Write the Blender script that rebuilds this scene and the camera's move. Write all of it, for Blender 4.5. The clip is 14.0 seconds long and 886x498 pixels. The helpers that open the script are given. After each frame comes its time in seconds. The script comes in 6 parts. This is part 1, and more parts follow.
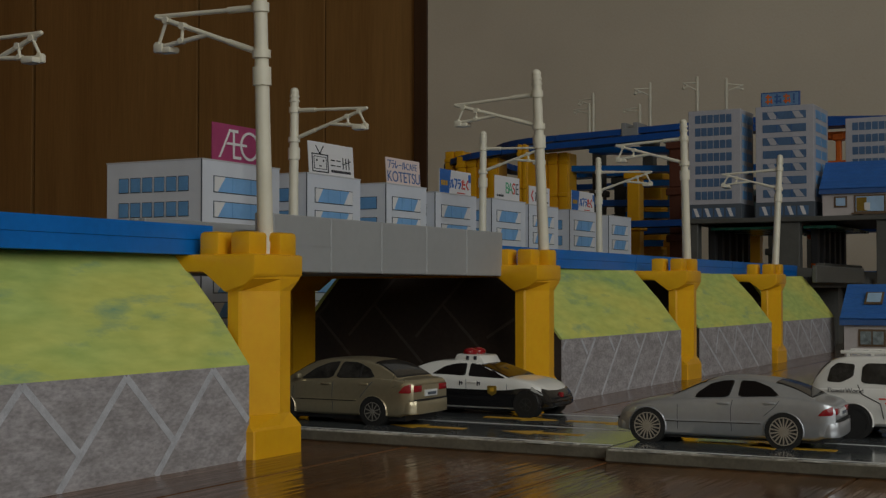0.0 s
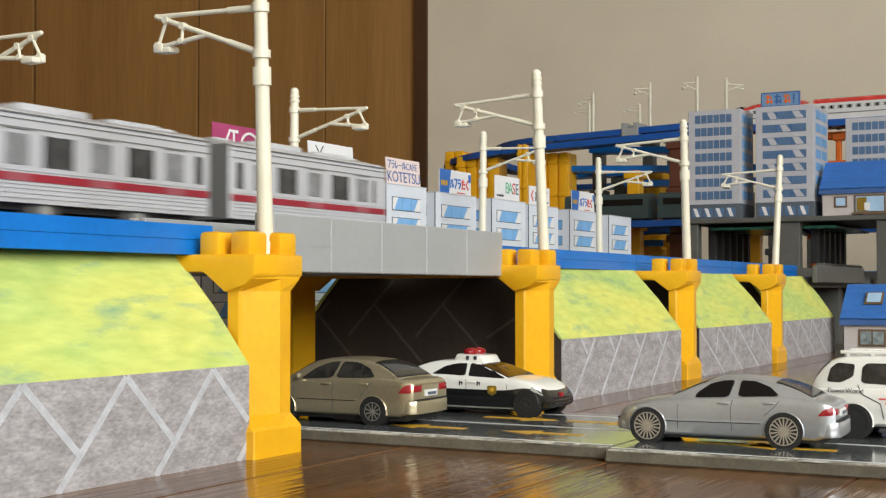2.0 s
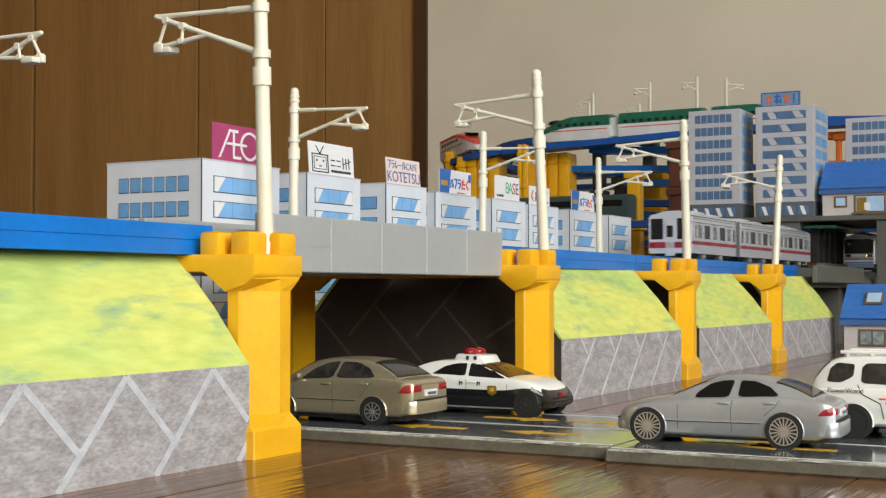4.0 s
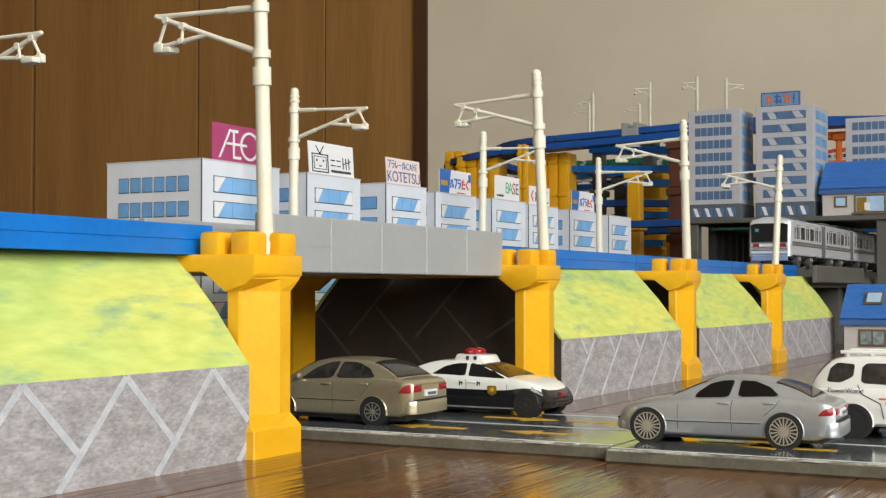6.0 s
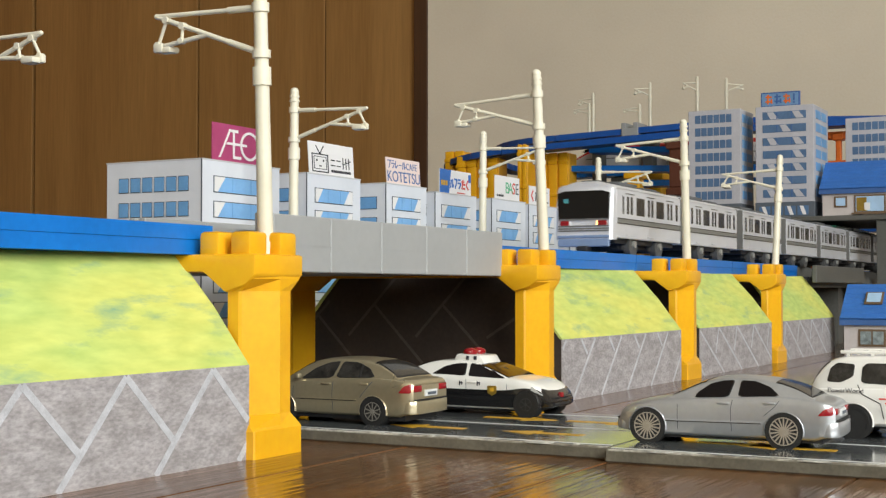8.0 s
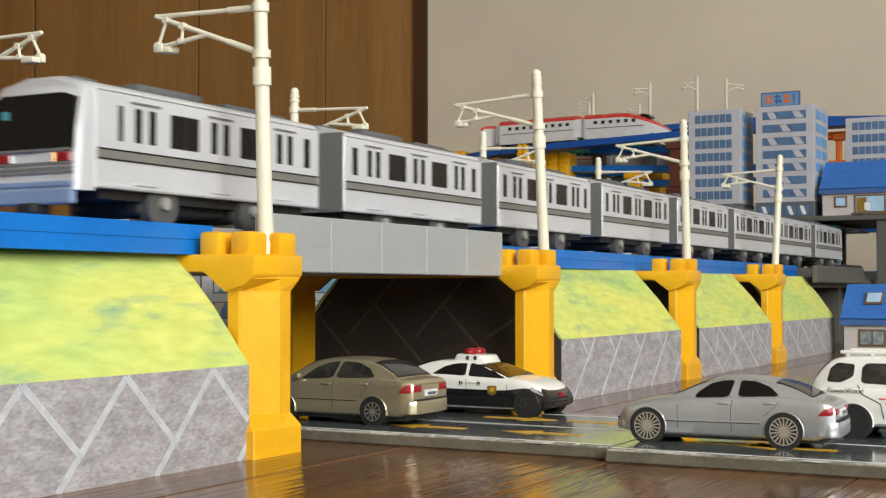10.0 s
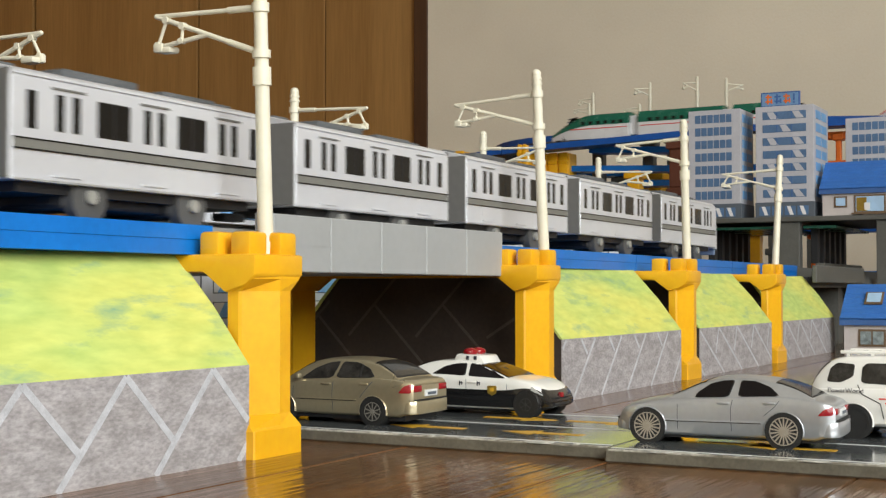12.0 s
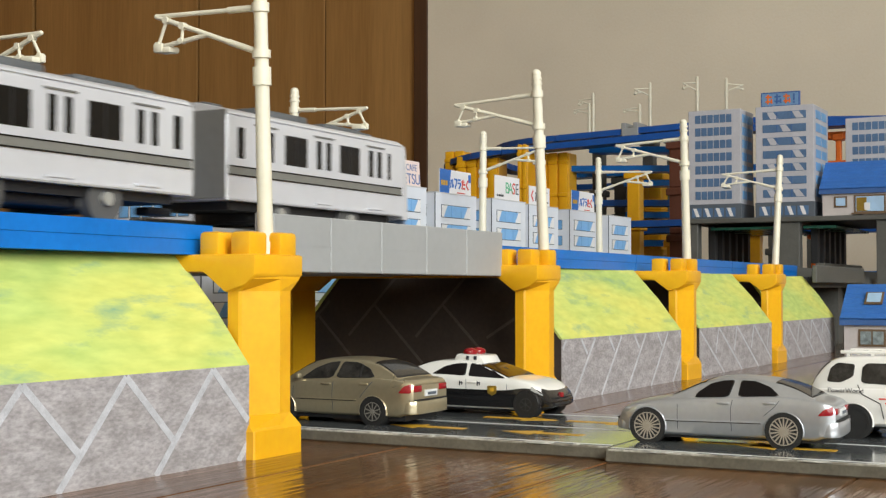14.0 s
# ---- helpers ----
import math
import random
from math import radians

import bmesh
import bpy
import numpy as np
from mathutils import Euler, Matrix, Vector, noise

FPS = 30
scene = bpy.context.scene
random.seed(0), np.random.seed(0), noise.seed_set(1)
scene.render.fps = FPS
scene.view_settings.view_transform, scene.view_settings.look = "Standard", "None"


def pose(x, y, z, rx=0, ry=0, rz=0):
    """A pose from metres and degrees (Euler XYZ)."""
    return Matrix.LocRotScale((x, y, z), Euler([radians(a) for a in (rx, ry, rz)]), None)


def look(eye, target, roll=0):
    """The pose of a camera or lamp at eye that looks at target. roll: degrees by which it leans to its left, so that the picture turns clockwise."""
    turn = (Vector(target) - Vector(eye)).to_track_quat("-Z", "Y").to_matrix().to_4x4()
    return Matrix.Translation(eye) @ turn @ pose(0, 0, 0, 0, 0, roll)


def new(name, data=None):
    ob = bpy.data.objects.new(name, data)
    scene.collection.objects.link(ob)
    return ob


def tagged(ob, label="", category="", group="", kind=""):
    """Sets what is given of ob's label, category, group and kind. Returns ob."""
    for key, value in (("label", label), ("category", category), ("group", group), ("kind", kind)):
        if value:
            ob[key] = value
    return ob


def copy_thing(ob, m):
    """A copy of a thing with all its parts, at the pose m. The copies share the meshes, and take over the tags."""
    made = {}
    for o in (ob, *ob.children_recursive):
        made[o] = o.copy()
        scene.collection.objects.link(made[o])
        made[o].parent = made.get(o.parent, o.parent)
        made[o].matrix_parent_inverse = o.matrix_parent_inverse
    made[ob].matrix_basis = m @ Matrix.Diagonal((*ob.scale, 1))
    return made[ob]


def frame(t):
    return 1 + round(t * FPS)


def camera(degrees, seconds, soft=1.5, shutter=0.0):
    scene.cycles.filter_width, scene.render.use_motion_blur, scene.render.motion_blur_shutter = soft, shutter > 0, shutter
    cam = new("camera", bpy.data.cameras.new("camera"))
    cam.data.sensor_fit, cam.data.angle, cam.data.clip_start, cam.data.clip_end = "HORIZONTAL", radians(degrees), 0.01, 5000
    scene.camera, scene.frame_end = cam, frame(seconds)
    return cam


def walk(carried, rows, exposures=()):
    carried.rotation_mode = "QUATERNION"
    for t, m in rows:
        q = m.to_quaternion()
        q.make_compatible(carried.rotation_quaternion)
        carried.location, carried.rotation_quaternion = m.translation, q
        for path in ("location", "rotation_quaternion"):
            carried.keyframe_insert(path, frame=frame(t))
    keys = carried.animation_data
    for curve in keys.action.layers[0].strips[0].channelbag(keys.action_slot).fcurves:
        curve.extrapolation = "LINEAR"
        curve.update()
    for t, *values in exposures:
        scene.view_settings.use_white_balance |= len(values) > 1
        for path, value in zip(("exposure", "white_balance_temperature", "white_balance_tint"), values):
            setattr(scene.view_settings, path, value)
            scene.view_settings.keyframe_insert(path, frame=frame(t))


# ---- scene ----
cam = camera(36.47, 14.0, soft=1.3, shutter=0.42)
EYE = (-0.370, -0.257, 0.054)
AIM = Matrix.Translation(EYE) @ pose(0, 0, 0, 91.73, 0, 28.6 - 90)
walk(cam, [(0.0, AIM), (14.0, AIM)],
     exposures=[(0.0, -1.95), (0.2, -1.2), (0.4, -0.62), (0.6, -0.25), (0.8, -0.05), (1.0, 0.0), (14.0, 0.0)])

# ---- light: a big window behind and to one side, sky outside ----
world = bpy.data.worlds.new("world")
scene.world = world
world.use_nodes = True
wn = world.node_tree
sky = wn.nodes.new("ShaderNodeTexSky")
sky.sky_type, sky.sun_disc, sky.sun_elevation, sky.sun_rotation = "NISHITA", False, radians(40), radians(200)
wn.links.new(sky.outputs[0], wn.nodes["Background"].inputs[0])
wn.nodes["Background"].inputs[1].default_value = 0.1


def window_lamp(name, m, sx, sy, power, colour):
    la = bpy.data.lights.new(name, "AREA")
    la.shape, la.size, la.size_y, la.energy, la.color = "RECTANGLE", sx, sy, power, colour
    ob = new(name, la)
    ob.matrix_world = m
    return ob


window_lamp("window_light", look((-1.0, -2.02, 1.15), (0.50, 0.4, 0.40)), 2.1, 1.7, 94, (0.965, 0.985, 0.935))


# ---- materials ----
def mat(name, colour, rough=0.5, vary=0.12, scale=60.0, bump=0.0, metal=0.0, coat=0.0, fine=None, second=None, stretch=(1, 1, 1), spec=0.5, rnd=0.0, blots=None):
    """A surface with a coarse stain and a fine grain; second: the colour that the coarse stain mixes in."""
    m = bpy.data.materials.new(name)
    m.use_nodes = True
    nt = m.node_tree
    b = nt.nodes["Principled BSDF"]
    b.inputs["Roughness"].default_value, b.inputs["Metallic"].default_value = rough, metal
    b.inputs["Coat Weight"].default_value = coat
    b.inputs["Coat Roughness"].default_value = 0.08
    b.inputs["Specular IOR Level"].default_value = spec
    co = nt.nodes.new("ShaderNodeTexCoord")
    mp = nt.nodes.new("ShaderNodeMapping")
    mp.inputs["Scale"].default_value = stretch
    nt.links.new(co.outputs["Object"], mp.inputs[0])
    outs = []
    for sc, det in ((scale, 3.0), (fine or scale * 9, 4.0)):
        n = nt.nodes.new("ShaderNodeTexNoise")
        n.inputs["Scale"].default_value, n.inputs["Detail"].default_value = sc, det
        nt.links.new(mp.outputs[0], n.inputs["Vector"])
        outs.append(n.outputs["Fac"])
    c = tuple(colour) + (1,)
    s = tuple(second) + (1,) if second else tuple(v * (1 - vary * 2) for v in colour) + (1,)
    ramp = nt.nodes.new("ShaderNodeValToRGB")
    ramp.color_ramp.elements[0].position, ramp.color_ramp.elements[1].position = 0.36, 0.66
    ramp.color_ramp.elements[0].color, ramp.color_ramp.elements[1].color = s, c
    nt.links.new(outs[0], ramp.inputs[0])
    mix = nt.nodes.new("ShaderNodeMixRGB")
    mix.blend_type = "OVERLAY"
    mix.inputs[0].default_value = min(1.0, vary * 2.5)
    nt.links.new(ramp.outputs[0], mix.inputs[1])
    nt.links.new(outs[1], mix.inputs[2])
    last = mix.outputs[0]
    if blots:
        nb = nt.nodes.new("ShaderNodeTexNoise")
        nb.inputs["Scale"].default_value, nb.inputs["Detail"].default_value, nb.inputs["Roughness"].default_value = blots[1], 5.0, 0.65
        nt.links.new(mp.outputs[0], nb.inputs["Vector"])
        br = nt.nodes.new("ShaderNodeMapRange")
        br.inputs["From Min"].default_value, br.inputs["From Max"].default_value, br.inputs["To Max"].default_value = 0.55, 0.74, 0.74
        nt.links.new(nb.outputs["Fac"], br.inputs[0])
        mb = nt.nodes.new("ShaderNodeMixRGB")
        mb.inputs[2].default_value = tuple(blots[0]) + (1,)
        nt.links.new(br.outputs[0], mb.inputs[0])
        nt.links.new(last, mb.inputs[1])
        last = mb.outputs[0]
    if rnd:
        oi = nt.nodes.new("ShaderNodeObjectInfo")
        mr = nt.nodes.new("ShaderNodeMapRange")
        mr.inputs["To Min"].default_value, mr.inputs["To Max"].default_value = 1 - rnd, 1 + rnd
        nt.links.new(oi.outputs["Random"], mr.inputs[0])
        hs = nt.nodes.new("ShaderNodeHueSaturation")
        nt.links.new(mr.outputs[0], hs.inputs["Value"])
        nt.links.new(last, hs.inputs["Color"])
        last = hs.outputs[0]
    nt.links.new(last, b.inputs["Base Color"])
    rr = nt.nodes.new("ShaderNodeMapRange")
    rr.inputs["To Min"].default_value, rr.inputs["To Max"].default_value = max(0.02, rough - 0.08), min(1, rough + 0.1)
    nt.links.new(outs[0], rr.inputs[0])
    nt.links.new(rr.outputs[0], b.inputs["Roughness"])
    if bump:
        bp = nt.nodes.new("ShaderNodeBump")
        bp.inputs["Strength"].default_value, bp.inputs["Distance"].default_value = bump, (0.0009 if bump > 0.9 else 0.0006)
        nt.links.new(outs[1], bp.inputs["Height"])
        nt.links.new(bp.outputs[0], b.inputs["Normal"])
    return m


def glow(name, colour, strength):
    m = mat(name, colour, 0.3, 0.02)
    b = m.node_tree.nodes["Principled BSDF"]
    b.inputs["Emission Color"].default_value = tuple(colour) + (1,)
    b.inputs["Emission Strength"].default_value = strength
    return m


YELLOW = mat("yellow_plastic", (0.86, 0.44, 0.012), 0.32, 0.05, 40, 0.03)
BLUE = mat("blue_plastic", (0.003, 0.165, 0.60), 0.33, 0.06, 50, 0.03)
NAVY = mat("dark_blue_plastic", (0.007, 0.095, 0.42), 0.4, 0.08, 50, 0.03)
GREY = mat("grey_plastic", (0.35, 0.36, 0.365), 0.42, 0.025, 30, 0.02)
DGREY = mat("dark_grey_plastic", (0.115, 0.115, 0.105), 0.5, 0.08, 45, 0.04)
CREAM = mat("cream_plastic", (0.80, 0.76, 0.62), 0.35, 0.04, 60, 0.03)
ORANGE = mat("orange_plastic", (0.75, 0.16, 0.02), 0.4, 0.06, 50)
BROWNP = mat("brown_plastic", (0.14, 0.045, 0.025), 0.45, 0.1, 50)
FLOOR = mat("floor_wood", (0.215, 0.098, 0.034), 0.09, 0.40, 16, 0.85, spec=0.22, fine=150, stretch=(0.07, 1.9, 1), rnd=0.18, second=(0.075, 0.031, 0.011))
GAPDARK = mat("joint_dark", (0.03, 0.015, 0.008), 0.6)
WALL = mat("wallpaper", (0.88, 0.80, 0.66), 0.85, 0.05, 3, 0.5, fine=200)
CEIL = mat("ceiling_paper", (0.55, 0.52, 0.47), 0.9, 0.04, 3, 0.2, fine=150)
DOORW = mat("door_wood", (0.42, 0.228, 0.075), 0.45, 0.10, 5, 0.05, fine=70, stretch=(3, 3, 0.15), second=(0.35, 0.183, 0.058))
DOORDARK = mat("door_frame_wood", (0.09, 0.04, 0.017), 0.5, 0.12, 5, 0.05, fine=60, stretch=(3, 3, 0.15))
GRASS = mat("printed_grass", (0.64, 0.64, 0.15), 0.75, 0.15, 42, 0.05, fine=260, second=(0.46, 0.58, 0.16), stretch=(0.32, 1, 1), blots=((0.14, 0.32, 0.24), 95))
STONE = mat("printed_stone", (0.395, 0.372, 0.385), 0.8, 0.22, 240, 0.05, fine=1200, second=(0.290, 0.272, 0.275), stretch=(0.45, 1, 1))
STONELINE = mat("printed_joint", (0.52, 0.53, 0.57), 0.8, 0.1, 200)
# end card under the bridge: the shade there is put into this dark colour
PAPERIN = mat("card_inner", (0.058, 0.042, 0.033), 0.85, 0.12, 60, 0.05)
ROADM = mat("road_card", (0.12, 0.13, 0.135), 0.14, 0.12, 60, 0.03, fine=700, coat=0.5)
ROADEDGE = mat("road_edge", (0.17, 0.155, 0.12), 0.5, 0.15, 90, 0.05)
WHITE = mat("white_print", (0.72, 0.73, 0.73), 0.5, 0.08, 200)
ROADYEL = mat("yellow_print", (0.70, 0.40, 0.03), 0.4, 0.12, 200)
PAPER = mat("white_card", (0.70, 0.73, 0.80), 0.6, 0.03, 40, 0.03)
PAPERG = mat("grey_card", (0.55, 0.56, 0.58), 0.6, 0.03, 40, 0.03)
SIGNW = mat("sign_card", (0.80, 0.79, 0.80), 0.5, 0.02, 40)
SIGNPINK = mat("pale_pink_card", (0.80, 0.66, 0.62), 0.5, 0.02, 40)
MAGENTA = mat("magenta_print", (0.42, 0.06, 0.17), 0.4, 0.04, 60)
PBLUE = mat("blue_print_pane", (0.16, 0.38, 0.70), 0.5, 0.05, 90)
PBLUE2 = mat("pale_blue_print", (0.42, 0.62, 0.86), 0.5, 0.05, 90)
PBLUE3 = mat("window_blue_print", (0.22, 0.46, 0.80), 0.5, 0.05, 90)
PDARK = mat("dark_print", (0.10, 0.12, 0.15), 0.5, 0.05, 90)
PNAVY = mat("navy_print", (0.05, 0.13, 0.36), 0.5, 0.05, 90)
INK = mat("black_ink", (0.02, 0.02, 0.03), 0.5, 0.02)
REDINK = mat("red_ink", (0.65, 0.06, 0.05), 0.5, 0.02)
GREENINK = mat("green_ink", (0.10, 0.45, 0.25), 0.5, 0.02)
TOWER = mat("tower_card", (0.50, 0.50, 0.55), 0.6, 0.04, 40, 0.03)
TOWERPANE = mat("tower_pane_print", (0.095, 0.18, 0.33), 0.45, 0.08, 60)
ROOFBLUE = mat("roof_blue_print", (0.04, 0.17, 0.55), 0.5, 0.06, 60)
HOUSEW = mat("house_wall_print", (0.58, 0.53, 0.52), 0.6, 0.04, 60)
WOODTRIM = mat("brown_trim_print", (0.16, 0.10, 0.055), 0.6, 0.1, 90)
TSILVER = mat("train_silver_plastic", (0.76, 0.78, 0.84), 0.30, 0.03, 40, 0.02, metal=0.40)
TSTEEL = mat("train_steel_plastic", (0.68, 0.695, 0.745), 0.32, 0.03, 40, 0.02, metal=0.40)
TGREY = mat("train_end_grey", (0.165, 0.163, 0.158), 0.7, 0.05, 40, 0.03)
TROOF = mat("train_roof_grey", (0.10, 0.105, 0.11), 0.55, 0.06, 40, 0.03)
TDARK = mat("dark_window_plastic", (0.012, 0.011, 0.010), 0.15, 0.05, 40, spec=0.25)
TBLACK = mat("black_underframe", (0.02, 0.02, 0.022), 0.5, 0.1, 60)
TBLUE = mat("train_pale_blue", (0.22, 0.30, 0.46), 0.4, 0.05)
TRED = mat("train_red_stripe", (0.30, 0.022, 0.038), 0.4, 0.05)
TWHITE = mat("train_white_gloss", (0.75, 0.75, 0.77), 0.25, 0.03, 40)
TSHRED = mat("express_red", (0.70, 0.06, 0.05), 0.25, 0.04)
TGREEN = mat("express_green", (0.015, 0.14, 0.09), 0.25, 0.05)
TTEAL = mat("dark_teal_train", (0.05, 0.085, 0.09), 0.4, 0.06)
TSMOKE = mat("smoky_train_window", (0.07, 0.07, 0.07), 0.2, 0.2, 150)
TPANE = mat("grey_door_window", (0.20, 0.20, 0.205), 0.25, 0.15, 150)
TREDPALE = mat("train_pale_red", (0.36, 0.09, 0.11), 0.4, 0.08)
HUBG = mat("axle_cap_grey", (0.42, 0.42, 0.40), 0.35, 0.05, metal=0.3)
TLINE = mat("train_olive_band", (0.19, 0.188, 0.172), 0.45, 0.04)
LAMPON = glow("headlamp_glow", (1.0, 0.58, 0.18), 4.0)
WHEELG = mat("wheel_grey", (0.09, 0.09, 0.09), 0.5, 0.08)
CARSILVER = mat("silver_car_paint", (0.57, 0.59, 0.62), 0.33, 0.04, 60, 0.0, metal=0.7, coat=0.25)
CARGOLD = mat("champagne_car_paint", (0.52, 0.45, 0.30), 0.30, 0.04, 60, 0.0, metal=0.65, coat=0.3)
CARWHITE = mat("white_car_paint", (0.82, 0.81, 0.77), 0.2, 0.03, 60, coat=0.5)
CARBLACK = mat("black_car_paint", (0.012, 0.012, 0.013), 0.15, 0.03, 60, coat=0.5)
CARGLASS = mat("tinted_car_glass", (0.012, 0.010, 0.010), 0.05, 0.03, 60, spec=0.12)
TYRE = mat("black_tyre", (0.014, 0.014, 0.014), 0.65, 0.08)
RIM = mat("alloy_rim", (0.46, 0.41, 0.34), 0.3, 0.05, metal=0.4)
TAILRED = mat("red_lamp_plastic", (0.30, 0.012, 0.018), 0.15, 0.05)
TEAL = mat("teal_print", (0.08, 0.35, 0.38), 0.5, 0.05)
LAMPCLEAR = mat("clear_lamp_plastic", (0.42, 0.42, 0.40), 0.12, 0.1, 200, coat=0.4)
GOLDBADGE = mat("gold_badge", (0.42, 0.28, 0.05), 0.35, 0.1, metal=0.6)


# ---- mesh helpers ----
def link(name, bm, material, parent=None, label="", smooth=False):
    me = bpy.data.meshes.new(name)
    bmesh.ops.recalc_face_normals(bm, faces=bm.faces)
    bm.to_mesh(me)
    bm.free()
    for mm in (material if isinstance(material, (list, tuple)) else [material]):
        me.materials.append(mm)
    if smooth:
        for p in me.polygons:
            p.use_smooth = True
        me.set_sharp_from_angle(angle=radians(35))
    ob = new(name, me)
    if parent:
        ob.parent = parent
    if label:
        ob["label"] = label
    return ob


def part(name, bm, material, parent, label="", smooth=False):
    return link(name, bm, material, parent, label, smooth)


def again(ob, parent, m):
    """The same mesh once more as a part, at the pose m."""
    o = new(ob.name.split(".")[0], ob.data)
    o.parent, o.matrix_basis = parent, m
    if "label" in ob:
        o["label"] = ob["label"]
    return o


def thing(name, m, label, category, group="", kind=""):
    ob = new(name)
    ob.empty_display_size = 0.01
    ob.matrix_world = m
    return tagged(ob, label, category, group, kind)


def box(x0, x1, y0, y1, z0, z1, bevel=0.0, seg=2, bm=None):
    bm2 = bm or bmesh.new()
    r = bmesh.ops.create_cube(bm2, size=1)
    for v in r["verts"]:
        v.co = Vector(((x0 + x1) / 2 + v.co.x * (x1 - x0), (y0 + y1) / 2 + v.co.y * (y1 - y0), (z0 + z1) / 2 + v.co.z * (z1 - z0)))
    if bevel:
        es = list({e for v in r["verts"] for e in v.link_edges})
        bmesh.ops.bevel(bm2, geom=es, offset=bevel, segments=seg, affect="EDGES", profile=0.5)
    return bm2


def tube(p0, p1, r0, r1=None, n=12, bm=None):
    bm2 = bm or bmesh.new()
    a, b = Vector(p0), Vector(p1)
    q = (b - a).to_track_quat("Z", "Y").to_matrix().to_4x4()
    bmesh.ops.create_cone(bm2, cap_ends=True, segments=n, radius1=r0, radius2=r1 if r1 is not None else r0, depth=(b - a).length,
                          matrix=Matrix.Translation((a + b) / 2) @ q)
    return bm2


def prism(points, axis, a, b, bevel=0.0, bm=None):
    """A polygon, given by its two other coordinates, swept along an axis from a to b."""
    bm2 = bm or bmesh.new()

    def at(p, w):
        return {"x": (w, p[0], p[1]), "y": (p[0], w, p[1]), "z": (p[0], p[1], w)}[axis]

    lo = [bm2.verts.new(at(p, a)) for p in points]
    hi = [bm2.verts.new(at(p, b)) for p in points]
    fs = [bm2.faces.new(lo), bm2.faces.new(hi[::-1])]
    n = len(points)
    for i in range(n):
        fs.append(bm2.faces.new((lo[i], hi[i], hi[(i + 1) % n], lo[(i + 1) % n])))
    if bevel:
        bmesh.ops.recalc_face_normals(bm2, faces=fs)
        bmesh.ops.bevel(bm2, geom=list({e for f in fs for e in f.edges}), offset=bevel, segments=2, affect="EDGES", profile=0.5)
    return bm2


def loft(rings, bm=None, close=True):
    """Rings of equally many points joined by quads, with end caps."""
    bm2 = bm or bmesh.new()
    vs = [[bm2.verts.new(p) for p in r] for r in rings]
    n = len(vs[0])
    for a, b in zip(vs, vs[1:]):
        for i in range(n):
            bm2.faces.new((a[i], a[(i + 1) % n], b[(i + 1) % n], b[i]))
    if close:
        bm2.faces.new(vs[0][::-1])
        bm2.faces.new(vs[-1])
    return bm2


def strip(p0, p1, w, normal, lift, bm):
    """A thin flat bar between two points on a surface with that normal, with a little thickness."""
    a, b, n = Vector(p0), Vector(p1), Vector(normal).normalized()
    side = (b - a).cross(n).normalized() * w / 2
    lo = [a - side, b - side, b + side, a + side]
    v0 = [bm.verts.new(p) for p in lo]
    v1 = [bm.verts.new(p + n * lift) for p in lo]
    bm.faces.new(v1)
    for i in range(4):
        bm.faces.new((v0[i], v0[(i + 1) % 4], v1[(i + 1) % 4], v1[i]))
    return bm


def words(name, body, size, m, material, parent):
    cu = bpy.data.curves.new(name, "FONT")
    cu.body, cu.size, cu.extrude = body, size, 0.00008
    cu.align_x, cu.align_y = "CENTER", "CENTER"
    cu.materials.append(material)
    ob = new(name, cu)
    ob.parent, ob.matrix_basis = parent, m
    return ob


